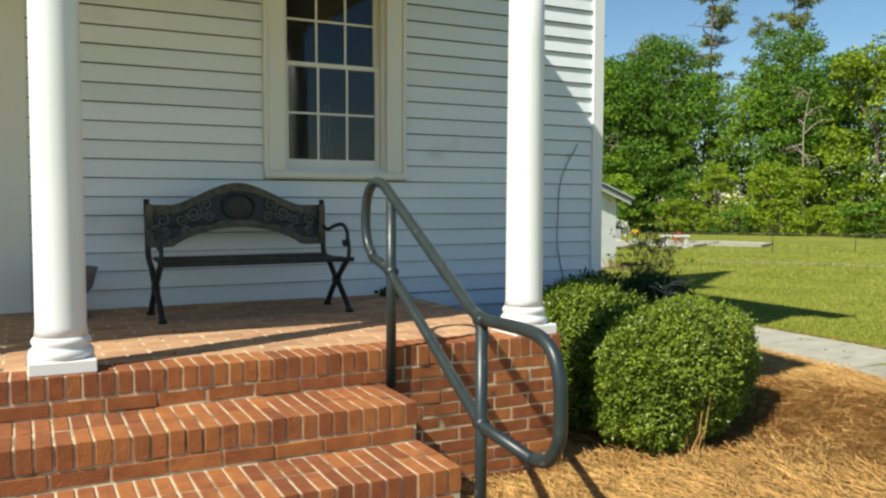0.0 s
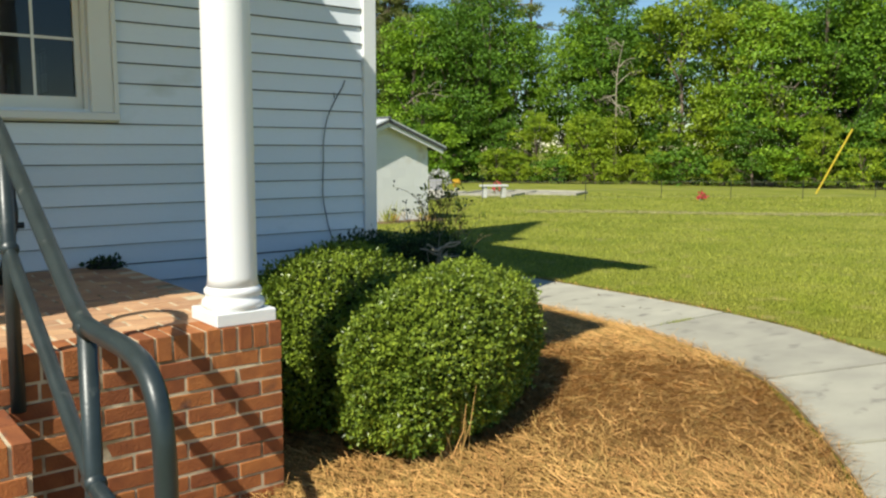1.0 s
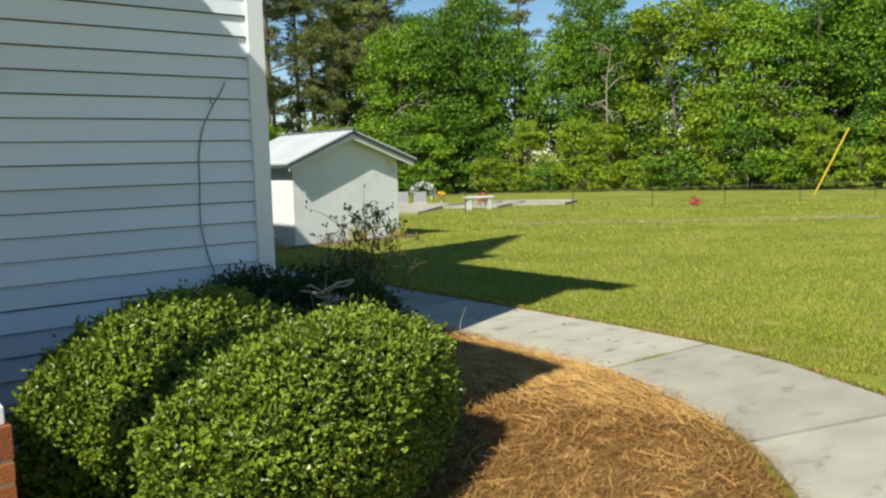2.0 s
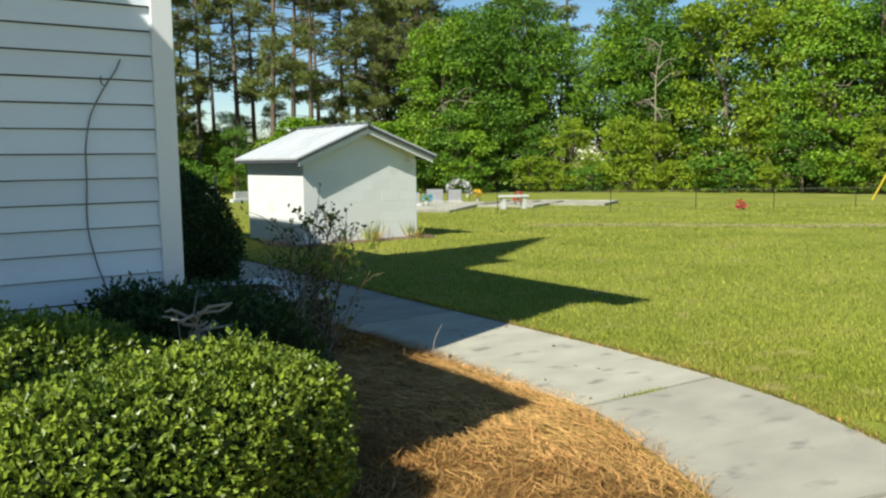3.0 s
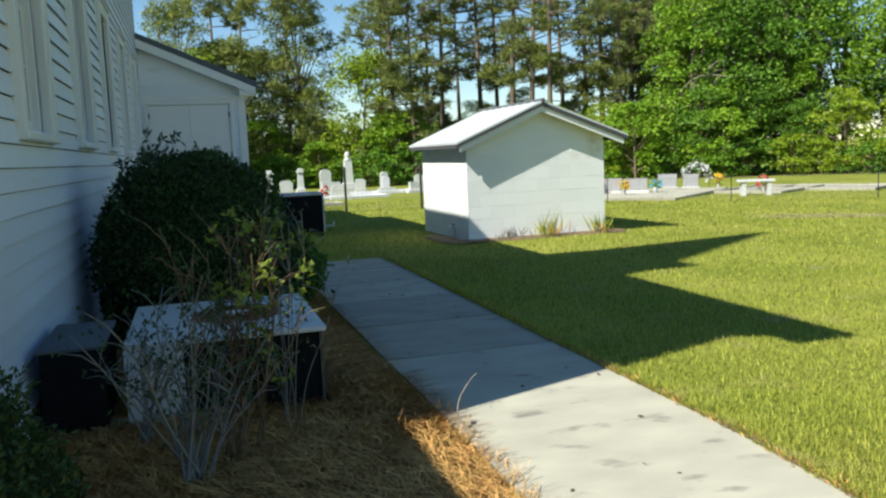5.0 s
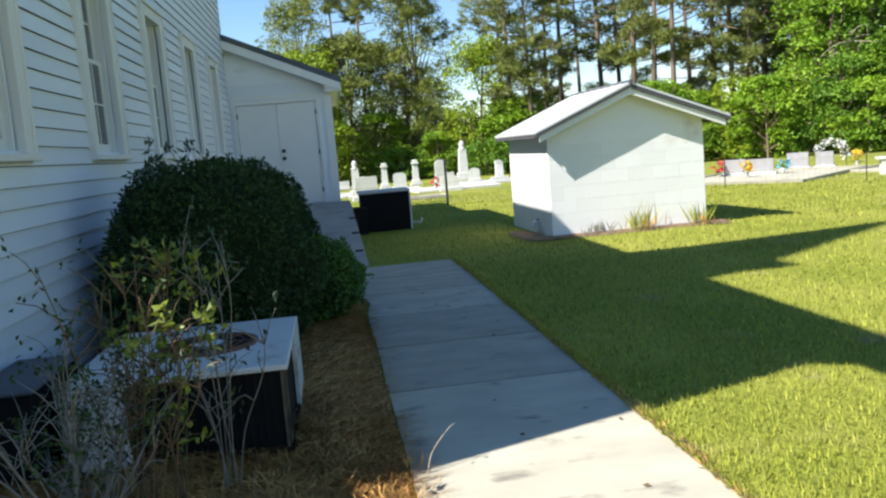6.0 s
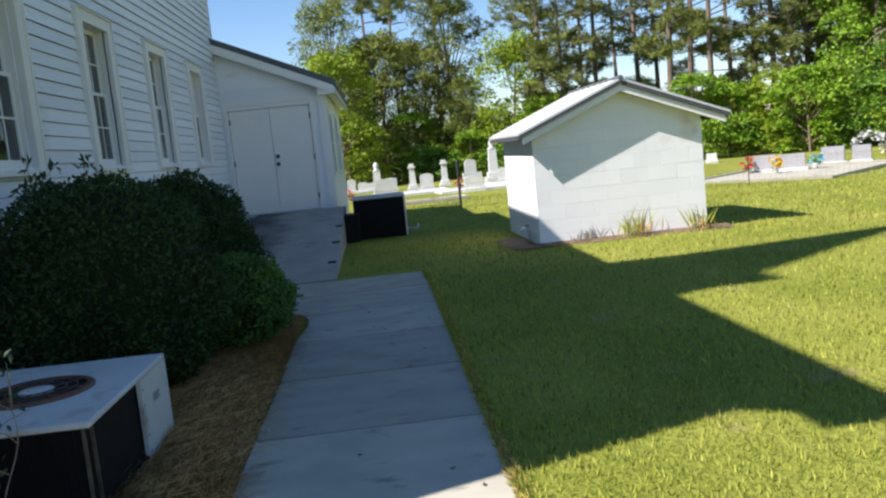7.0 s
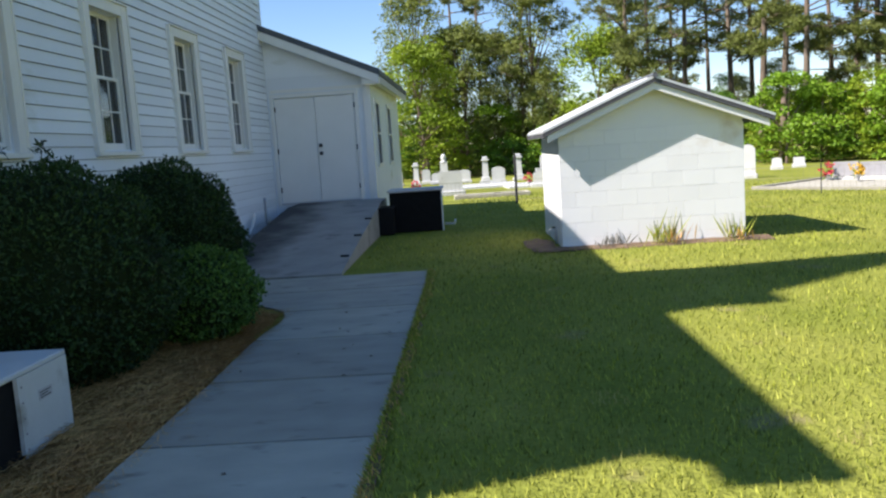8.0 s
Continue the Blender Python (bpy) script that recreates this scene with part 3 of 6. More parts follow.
for i, c in enumerate(SIDE_WINDOWS):
    make_window("window_%d" % (i + 3), pose(-0.03, c, SIDE_SILL, 0, 0, 90), "white six-over-six sash window in the shaded side wall")


def make_front_door():
    door = thing("door_1", "white double front door with casing and dark hinges", "door", kind="structure")
    for a, b in ((-4.75, -4.55), (-6.26, -6.05)):
        part("casing", bx(a, -0.045, 0.782, b, 0.02, 2.95, bevel=0.006), TRIM, door)
    part("casing", bx(-6.26, -0.044, 2.951, -4.55, 0.02, 3.14, bevel=0.006), TRIM, door)
    for a, b in ((-5.398, -4.752), (-6.048, -5.402)):
        leaf = part("door_leaf", bx(a, 0.05, 0.795, b, 0.09, 2.94, bevel=0.004), TRIM, door)
        for z0, z1 in ((0.95, 1.75), (1.9, 2.82)):
            part("panel", bx(a + 0.12, 0.04, z0, b - 0.12, 0.0495, z1, bevel=0.004), TRIM, leaf)
        s = -4.765 if a > -5.4 else -6.035
        for z in (1.02, 1.85, 2.7):
            part("hinge", bx(s - 0.02, 0.025, z, s + 0.02, 0.049, z + 0.11), BLACK, leaf)


make_front_door()


# ---- roofs and steeple ----
def make_roofs():
    roof = thing("roof", "grey shingled gable roof of the church with white eaves", "roof", kind="structure")
    for s in (-1, 1):
        bm = bmesh.new()
        e, r = -5.4 + s * 5.8, -5.4
        extrude_y(bm, [(e, 5.35), (r, 9.35), (r, 9.5), (e, 5.5)] if s < 0 else [(r, 9.35), (e, 5.35), (e, 5.5), (r, 9.5)], -0.54, 14.5)
        part("roof_slope", bm, SHINGLE, roof)
    for y0, y1 in ((0.001, 0.15), (13.95, 14.09)):
        bm = bmesh.new()
        extrude_y(bm, [(-10.8, 5.501), (0, 5.501), (0, 5.6), (-5.4, 9.3), (-10.8, 5.6)], y0, y1)
        part("gable", bm, PAINT, roof)
    part("soffit", bx(0.04, -0.5, 5.28, 0.38, 14.3, 5.34), TRIM, roof)
    steeple = thing("steeple", "white square church steeple with a pointed spire", "steeple")
    part("tower", bx(-6.25, 0.9, 7.5, -4.55, 2.6, 11.9), PAINT, steeple)
    part("cornice", bx(-6.4, 0.75, 11.901, -4.4, 2.75, 12.1, bevel=0.03), TRIM, steeple)
    bm = bmesh.new()
    base = [bm.verts.new((-5.4 + 0.75 * sx, 1.75 + 0.75 * sy, 12.101)) for sx, sy in ((-1, -1), (1, -1), (1, 1), (-1, 1))]
    tip = bm.verts.new((-5.4, 1.75, 16.5))
    bm.faces.new(base[::-1])
    for k in range(4):
        bm.faces.new((base[k], base[(k + 1) % 4], tip))
    part("spire", bm, SHINGLE, steeple)
    porch = thing("porch_roof", "white porch roof carried by round columns", "porch roof", kind="structure")
    bm = bmesh.new()
    prism(bm, [(-9.1, -2.14), (-1.68, -2.14), (-1.68, -0.04), (-9.1, -0.04)], 3.72, 3.95)
    part("roof_deck", bm, SHINGLE, porch)
    part("porch_ceiling", bx(-9.0, -1.83, 3.5, -1.95, -0.045, 3.54), TRIM, porch)
    part("beam", bx(-9.0, -2.13, 3.3, -1.8, -1.84, 3.719, bevel=0.01), TRIM, porch)
    part("beam", bx(-2.13, -1.839, 3.3, -1.81, -0.045, 3.719, bevel=0.01), TRIM, porch)


make_roofs()


# ---- brick porch, steps ----
PORCH = 0.78
rb = random.Random(21)


def brick_mesh(name, lx, ly, lz, material):
    bm = box(bmesh.new(), -lx / 2, -ly / 2, -lz / 2, lx / 2, ly / 2, lz / 2, bevel=0.0028)
    return finish(bm, name, material)


STRETCHER = brick_mesh("stretcher", 0.203, 0.092, 0.0575, BRICK)
HALF = brick_mesh("half", 0.096, 0.092, 0.0575, BRICK)
ROWLOCK = brick_mesh("rowlock", 0.0575, 0.2, 0.098, BRICK)
SIDEBRICK = brick_mesh("side_stretcher", 0.092, 0.203, 0.0575, BRICK)
FLOORBRICK = brick_mesh("paver", 0.194, 0.088, 0.05, PAVER)


def lay(mesh, parent, x, y, z, wob=0.0028):
    ob = new("brick", mesh)
    ob.parent = parent
    ob.matrix_basis = pose(x, y + rb.uniform(-wob, wob), z + rb.uniform(-wob, wob) * 0.5, rb.uniform(-0.6, 0.6), rb.uniform(-0.6, 0.6), rb.uniform(-0.9, 0.9))
    return ob


def joined(items, name, parent, material):
    """Bricks past the near ones, joined: items of (mesh, x, y, z)."""
    vs, fs = [], []
    for me, x, y, z in items:
        k = len(vs)
        vs += [(v.co.x + x, v.co.y + y, v.co.z + z) for v in me.vertices]
        fs += [tuple(k + i for i in p.vertices) for p in me.polygons]
    out = bpy.data.meshes.new(name)
    out.from_pydata(vs, [], fs)
    out.materials.append(material)
    ob = new(name, out)
    ob.parent = parent
    ob["kind"] = "stuff"
    return ob


def make_porch():
    porch = thing("brick_porch", "red brick porch base with pale mortar and paved floor", "porch", kind="structure")
    bm = bmesh.new()
    box(bm, -8.95, -2.1945, -0.1, -1.9525, -0.001, PORCH - 0.0045)
    part("mortar_core", bm, MORTAR, porch)
    far = []
    x = -1.948
    # front face beside the steps, ten courses under a rowlock edge
    for c in range(10):
        z = PORCH - 0.109 - 0.0677 * c - 0.029
        u = -1.9485 - (0 if c % 2 else 0.1065)
        if c % 2 == 0:
            lay(HALF, porch, -1.9485 - 0.048, -2.152, z)
        while u > -3.0:
            lay(STRETCHER, porch, u - 0.1015, -2.152, z)
            u -= 0.213
        y = -2.1 + (0.0 if c % 2 else 0.1)
        while y < -0.1:
            lay(SIDEBRICK, porch, -1.994, y + 0.1015, z)
            y += 0.213
    k = 0
    while True:
        u = -1.9485 - 0.0287 - 0.0677 * k
        if u < -8.9:
            break
        if u > -5.0:
            lay(ROWLOCK, porch, u, -2.1, PORCH - 0.049)
        else:
            far.append((ROWLOCK, u, -2.1, PORCH - 0.049))
        k += 1
    joined(far, "far_edge_bricks", porch, BRICK)
    # floor pavers in a running bond
    floor = thing("porch_floor", "worn tan-red brick paving on the porch", "floor", kind="structure")
    near, rest = [], []
    r = 0
    y = -1.945
    while y < -0.05:
        x = -1.96 - (0.105 if r % 2 else 0) - 0.1
        while x > -8.8:
            (near if x > -4.6 and len(near) < 300 else rest).append((x, y))
            x -= 0.21
        y += 0.104
        r += 1
    for x, y in near:
        lay(FLOORBRICK, floor, x, y, PORCH - 0.026, 0.002)
    joined([(FLOORBRICK, x, y, PORCH - 0.026) for x, y in rest], "far_paving", floor, PAVER)


def make_steps():
    steps = thing("brick_steps", "broad red brick steps with rowlock treads", "steps", kind="structure")
    rest = []
    u = -3.018
    while u > -7.7:
        if u > -5.0:
            lay(STRETCHER, steps, u - 0.1015, -2.152, PORCH - 0.138)
        else:
            rest.append((STRETCHER, u - 0.1015, -2.152, PORCH - 0.138))
        u -= 0.213
    for s in range(1, 5):
        top, front = PORCH - 0.172 * s, -2.19 - 0.425 * s
        bm = bmesh.new()
        box(bm, -7.9, front + 0.006, -0.1, -3.022, front + 0.425 + (0 if s == 1 else 0.011), top - 0.0045)
        part("mortar_core", bm, MORTAR, steps)
        k = 0
        while True:
            u = -3.018 - 0.0287 - 0.0677 * k
            if u < -7.88:
                break
            for row in (0, 1):
                y = front + 0.1 + 0.212 * row
                if u > -5.0 and s < 4:
                    lay(ROWLOCK, steps, u, y, top - 0.049)
                else:
                    rest.append((ROWLOCK, u, y, top - 0.049))
            k += 1
        if top - 0.17 > -0.05:
            u = -3.018 - 0.02 * s
            while u > -7.7:
                item = (STRETCHER, u - 0.1015, front + 0.0455, top - 0.138)
                if u > -5.0:
                    lay(STRETCHER, steps, *item[1:])
                else:
                    rest.append(item)
                u -= 0.213
    joined(rest, "far_bricks", steps, BRICK)


make_porch()
make_steps()


# ---- porch things ----
def make_column(m):
    col = thing("porch_column", "round white porch column on a square plinth", "column", m, group="porch columns")
    part("plinth", bx(-0.133, -0.133, 0, 0.133, 0.133, 0.055, bevel=0.004), COLUMN, col)
    part("base_moulding", lathe(bmesh.new(), [(0.124, 0.056), (0.1325, 0.07), (0.13, 0.09), (0.118, 0.1), (0.114, 0.112), (0.121, 0.122), (0.12, 0.135), (0.108, 0.15)], sides=40), COLUMN, col, smooth=True)
    part("shaft", lathe(bmesh.new(), [(0.1085, 0.15), (0.103, 0.19), (0.1025, 0.9), (0.1, 1.6), (0.09, 2.36)], sides=40), COLUMN, col, smooth=True)
    part("capital", lathe(bmesh.new(), [(0.089, 2.361), (0.112, 2.39), (0.1, 2.4), (0.13, 2.45), (0.13, 2.52)], sides=32), COLUMN, col, smooth=True)
    return col


first = make_column(pose(-2.095, -2.05, PORCH))
for x in (-4.45, -6.35, -8.72):
    copy_thing(first, pose(x, -2.035, PORCH))


def make_handrail():
    rail = thing("handrail", "dark painted steel pipe handrail beside the brick steps", "handrail", pose(-2.975, 0, 0))
    r = 0.025
    top = smooth_path([(0, -1.98, 1.22), (0, -1.9, 1.3), (0, -1.875, 1.42), (0, -1.905, 1.54), (0, -1.99, 1.605), (0, -2.1, 1.6), (0, -2.2, 1.55)], 5)
    part("upper_rail", tube(bmesh.new(), top + [Vector((0, -3.04, 1.075))] + smooth_path([(0, -3.1, 1.055), (0, -3.2, 1.05), (0, -3.48, 1.05), (0, -3.6, 1.01), (0, -3.655, 0.92), (0, -3.665, 0.78), (0, -3.655, 0.7), (0, -3.6, 0.62), (0, -3.5, 0.59)], 5), r, 12), RAIL, rail, smooth=True)
    part("middle_rail", tube(bmesh.new(), [Vector((0, -3.5, 0.59)), Vector((0, -3.13, 0.62)), Vector((0, -2.6, 0.93)), Vector((0, -2.19, 1.17)), Vector((0, -2.08, 1.2)), Vector((0, -1.98, 1.22))], r * 0.96, 12), RAIL, rail, smooth=True)
    part("post", tube(bmesh.new(), [(0, -2.215, 0.59), (0, -2.215, 1.54)], r, 12), RAIL, rail, smooth=True)
    part("post", tube(bmesh.new(), [(0, -3.12, -0.05), (0, -3.12, 1.04)], r, 12), RAIL, rail, smooth=True)
    for y, z in ((-2.215, 1.165), (-3.12, 0.63), (-3.12, 1.045)):
        part("weld_collar", tube(bmesh.new(), [(0, y - 0.028, z), (0, y + 0.028, z)], r * 1.13, 12), RAIL, rail, smooth=True)


make_handrail()


def arch(u):
    """Height of the bench back's top edge over its half width."""
    k = max(0.0, 1 - abs(u) / 0.44)
    return 0.7 + 0.15 * (3 * k * k - 2 * k ** 3) ** 0.8


def make_bench():
    bench = thing("garden_bench", "black cast-iron garden bench with arched ornate back", "bench", pose(-3.278, -0.6, PORCH, 0, 0, 1.5))
    w = 0.582
    lean = lambda z: 0.24 + 0.12 * (z - 0.36)

    def strip(lo, hi, y, thick, name, material, n=48):
        bm = bmesh.new()
        rows = []
        for i in range(n + 1):
            u = -w + 2 * w * i / n
            a, b = lo(u), hi(u)
            rows.append([bm.verts.new((u, lean(a) + y, a)), bm.verts.new((u, lean(b) + y, b)), bm.verts.new((u, lean(b) + y + thick, b)), bm.verts.new((u, lean(a) + y + thick, a))])
        for p, q in zip(rows, rows[1:]):
            for k in range(4):
                bm.faces.new((p[k], p[(k + 1) % 4], q[(k + 1) % 4], q[k]))
        bm.faces.new(rows[0])
        bm.faces.new(rows[-1][::-1])
        bmesh.ops.recalc_face_normals(bm, faces=bm.faces)
        return part(name, bm, material, back if name != "backrest" else bench, "" if name == "backrest" else "weathered brown carved rim")
    under = lambda u: 0.425 + 0.125 * max(0.0, 1 - (u / 0.44) ** 2) ** 0.85
    back = strip(lambda u: under(u) + 0.045, lambda u: arch(u) - 0.05, 0.006, 0.008, "backrest", IRON)
    strip(lambda u: arch(u) - 0.055, arch, -0.006, 0.032, "top_rim", BRONZE)
    strip(under, lambda u: under(u) + 0.05, -0.006, 0.032, "bottom_rim", BRONZE)
    for s in (-1, 1):
        part("end_rim", bx(s * w - 0.022, lean(0.56) - 0.03, 0.43, s * w + 0.022, lean(0.56) + 0.02, 0.705, bevel=0.006), BRONZE, back)
    for s in (-1, 1):
        for i, (u, z, r) in enumerate(((0.5, 0.6, 0.05), (0.49, 0.52, 0.035), (0.38, 0.6, 0.045), (0.3, 0.64, 0.05), (0.35, 0.53, 0.035), (0.22, 0.7, 0.05), (0.2, 0.62, 0.04), (0.43, 0.66, 0.025))):
            pts = []
            for k in range(15):
                a = k / 14 * 1.6 * math.tau + i
                q = r * (1 - 0.8 * k / 14)
                pts.append((s * (u + q * math.cos(a)), lean(z) - 0.004, z + q * math.sin(a)))
            part("scroll", tube(bmesh.new(), pts, 0.0085, 5), SCROLL, back, smooth=True)
        part("leaf_spray", tube(bmesh.new(), smooth_path([(s * 0.13, lean(0.6) - 0.003, 0.6), (s * 0.2, lean(0.6) - 0.004, 0.57), (s * 0.3, lean(0.6) - 0.004, 0.585), (s * 0.42, lean(0.6) - 0.004, 0.56), (s * 0.55, lean(0.6) - 0.004, 0.57)], 4), 0.008, 5), IRON, back, smooth=True)
    bm = bmesh.new()
    for k in range(28):
        a, b = k * math.tau / 28, (k + 1) * math.tau / 28
        tube(bm, [(0.11 * math.cos(a), lean(0.7) - 0.006, 0.69 + 0.085 * math.sin(a)), (0.11 * math.cos(b), lean(0.7) - 0.006, 0.69 + 0.085 * math.sin(b))], 0.009, 5)
    part("medallion_ring", bm, IRON, back, smooth=True)
    part("medallion", lathe(bmesh.new(), [(0.001, 0), (0.05, 0.004), (0.075, 0.0)], sides=20), IRON, back, m=pose(0, lean(0.69) - 0.002, 0.69, 90))
    for k in range(6):
        y = -0.19 + k * 0.075
        part("seat_slat", bx(-w + 0.01, y - 0.03, 0.335 + 0.003 * abs(k - 2), w - 0.01, y + 0.03, 0.358 + 0.003 * abs(k - 2), bevel=0.005), IRON, bench)
    part("front_bar", tube(bmesh.new(), [(-w - 0.03, -0.225, 0.345), (w + 0.05, -0.225, 0.345)], 0.016, 8), IRON, bench, smooth=True)
    for s in (-1, 1):
        x = s * (w + 0.012)
        leg = part("leg", tube(bmesh.new(), smooth_path([(x, -0.24, 0.0), (x, -0.19, 0.06), (x, -0.05, 0.17), (x, 0.0, 0.2), (x, 0.12, 0.3), (x, 0.24, 0.37), (x, lean(0.5), 0.5), (x, lean(0.72), 0.735)], 4), 0.019, 8), IRON, bench, smooth=True)
        part("leg", tube(bmesh.new(), smooth_path([(x, 0.17, 0.0), (x, 0.13, 0.06), (x, 0.03, 0.16), (x, -0.02, 0.2), (x, -0.15, 0.3), (x, -0.22, 0.345)], 4), 0.019, 8), IRON, bench, smooth=True)
        part("boss", tube(bmesh.new(), [(x - 0.022, -0.01, 0.19), (x + 0.022, -0.01, 0.19)], 0.034, 12), IRON, bench, smooth=True)
        part("armrest", tube(bmesh.new(), smooth_path([(x, lean(0.56), 0.56), (x, 0.16, 0.53), (x, 0.02, 0.56), (x, -0.13, 0.57), (x, -0.21, 0.52), (x, -0.2, 0.45), (x, -0.15, 0.44), (x, -0.14, 0.47)], 5), 0.013, 8), IRON, bench, smooth=True)
        part("arm_post", tube(bmesh.new(), smooth_path([(x, -0.225, 0.345), (x, -0.24, 0.42), (x, -0.205, 0.5)], 4), 0.013, 8), IRON, bench, smooth=True)
        for y in (-0.245, 0.175):
            part("foot", lathe(bmesh.new(), [(0.028, 0.0), (0.024, 0.02), (0.012, 0.03)], x, y, 10), IRON, bench, smooth=True)


make_bench()

solid("planter", lathe(bmesh.new(), [(0.13, 0.0), (0.14, 0.03), (0.09, 0.06), (0.075, 0.1), (0.1, 0.13), (0.15, 0.19), (0.175, 0.28), (0.185, 0.31), (0.165, 0.315), (0.15, 0.27), (0.01, 0.25)], sides=28), POT,
      "empty grey cast-stone planter beside the front door", "planter", smooth=True, m=pose(-4.36, -0.36, PORCH))


# Dark heap drawn for the porch roof's shadow edge and a dark mat.
def make_shadow_heap():
    rng = np.random.default_rng(91)
    pile = thing("leaf_pile", "small dark heap standing for roof shadow and a mat on the porch floor", "leaf pile", pose(-2.06, -0.12, PORCH), kind="stuff")
    bm = bmesh.new()
    bmesh.ops.create_icosphere(bm, subdivisions=3, radius=1)
    for v in bm.verts:
        v.co = Vector((v.co.x * 0.1, v.co.y * 0.06, max(0.0, v.co.z * 0.05))) * (1 + 0.3 * noise.noise(v.co * 3))
    part("heap", bm, MATTING, pile, smooth=True)
    p, d = blob_points(200, (0, 0, 0), (0.11, 0.07, 0.055), rng, 0.2)
    ok = p[:, 2] > 0.004
    part("dead_leaf_litter", leaves("dead_leaf_litter", p[ok], d[ok] + rng.normal(size=d[ok].shape), 0.035, 0.018, DARKBOX, rng), None, pile)


make_shadow_heap()
cable_bm = tube(bmesh.new(), smooth_path([(-0.272, -0.03, 2.01), (-0.3, -0.031, 1.95), (-0.348, -0.031, 1.88), (-0.4, -0.032, 1.79), (-0.436, -0.032, 1.705), (-0.462, -0.032, 1.56), (-0.466, -0.033, 1.42), (-0.474, -0.033, 1.17), (-0.44, -0.032, 0.975), (-0.4, -0.032, 0.82), (-0.37, -0.03, 0.45)], 5), 0.0042, 6)
tube(cable_bm, [(-0.352, -0.032, 1.87), (-0.372, -0.04, 1.885), (-0.375, -0.045, 1.92)], 0.004, 5)
solid("wall_cable", cable_bm, CABLE, "thin grey cable hanging down the clapboard wall", "cable", smooth=True)


# ---- shrubs ----
def make_shrub(name, c, r, n, material, label, seed, leaf=(0.03, 0.02), wob=0.05, spread=0.06, lump=2.2, core=0.93, p=2.0, turn=0.0, yaw=0.0):
    rng = np.random.default_rng(seed)
    shrub = thing(name, label, "shrub", pose(c[0], c[1], 0, rz=math.degrees(yaw)))
    c = (0, 0, c[2])
    # Closed dark shell under the leaves stands for the shaded interior.
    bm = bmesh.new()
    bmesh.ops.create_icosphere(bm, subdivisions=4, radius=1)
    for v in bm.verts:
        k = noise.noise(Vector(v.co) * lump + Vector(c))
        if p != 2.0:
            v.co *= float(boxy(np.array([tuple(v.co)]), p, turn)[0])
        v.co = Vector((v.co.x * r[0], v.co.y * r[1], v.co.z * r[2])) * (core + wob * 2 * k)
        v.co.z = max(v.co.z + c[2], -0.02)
    part("twig_core", bm, SHRUB_SHADE, shrub, "near-black shell for the shaded inside", smooth=True)
    q, d = blob_points(n, c, r, rng, wob, lump, p, turn)
    bump = np.array([noise.noise(Vector(v) * 26) for v in q])
    q = q + d * (rng.normal(-0.012, 0.015, n) + 0.042 * bump)[:, None]
    keep = q[:, 2] > 0.015
    q, d = q[keep], d[keep]
    axis = d * 0.45 + rng.normal(size=q.shape) * 0.6 + np.array([0, 0, 0.25])
    part("foliage", leaves("foliage", q, axis, leaf[0], leaf[1], material, rng, face=d + np.array([0, 0, 0.4])), None, shrub)
    m = int(n * spread)
    p2, d2 = blob_points(m // 8, c, r, rng, wob, lump, p, turn)
    q = np.repeat(p2, 8, axis=0)
    dd = np.repeat(d2, 8, axis=0)
    q = q + dd * rng.uniform(0.0, 0.055, len(q))[:, None] + rng.normal(size=q.shape) * 0.01
    ok = q[:, 2] > 0.1
    so = part("new_growth", leaves("new_growth", q[ok], dd[ok] + rng.normal(size=dd[ok].shape) * 0.6, leaf[0] * 0.95, leaf[1], material, rng), None, shrub)
    so["kind"] = "stuff"
    return shrub


boxA = make_shrub("boxwood_shrub", (-0.68, -1.765, 0.38), (0.94, 0.39, 0.44), 52000, BOX, "clipped rounded boxwood shrub in full sun", 1, (0.026, 0.017), p=2.55, yaw=0.51)
boxB = make_shrub("boxwood_shrub", (-1.05, -1.22, 0.41), (0.78, 0.44, 0.5), 42000, BOX, "clipped rounded boxwood shrub against the brick porch", 2, (0.026, 0.017), p=2.25, yaw=0.47)
make_shrub("dark_shrub", (-0.33, -0.44, 0.38), (0.44, 0.38, 0.5), 7500, DARKBOX, "low dark evergreen shrub at the church corner", 3, (0.032, 0.016), 0.08, 0.15)
make_shrub("dark_shrub", (-0.08, -0.78, 0.38), (0.52, 0.48, 0.52), 11500, DARKBOX, "dense dark evergreen shrub behind the boxwoods", 4, (0.032, 0.014), 0.06, 0.1)
make_shrub("holly_shrub", (0.87, 3.62, 0.62), (0.8, 0.86, 0.84), 20000, DARKBOX, "large dark rounded holly shrub in the church shade", 5, (0.04, 0.02), 0.05, 0.06)
make_shrub("holly_shrub", (0.95, 5.65, 0.66), (0.67, 0.67, 0.77), 16000, DARKBOX, "dark rounded holly shrub near the ramp", 6, (0.04, 0.02), 0.06, 0.06)
make_shrub("holly_shrub", (1.57, 4.6, 0.34), (0.45, 0.47, 0.38), 9000, GREENBOX, "low rounded green shrub beside the walk", 7, (0.036, 0.02), 0.06, 0.06)

# brown dead patch on the sunny boxwood
rng_d = np.random.default_rng(31)
bm = bmesh.new()
for k in range(9):
    a = Vector((-1.12 + rng_d.uniform(-0.06, 0.06), -2.33 + rng_d.uniform(-0.02, 0.05), 0.03))
    b = a + Vector((rng_d.uniform(-0.08, 0.08), rng_d.uniform(-0.04, 0.03), rng_d.uniform(0.12, 0.36)))
    tube(bm, [a, (a + b) / 2 + Vector((rng_d.uniform(-0.02, 0.02), -0.01, 0)), b], 0.0026, 4, 0.0012)
part("dead_sprig", bm, STRAW, boxA, "dry brown stems", m=Matrix.Rotation(-0.51, 4, "Z") @ Matrix.Translation((0.7, 1.73, 0)))


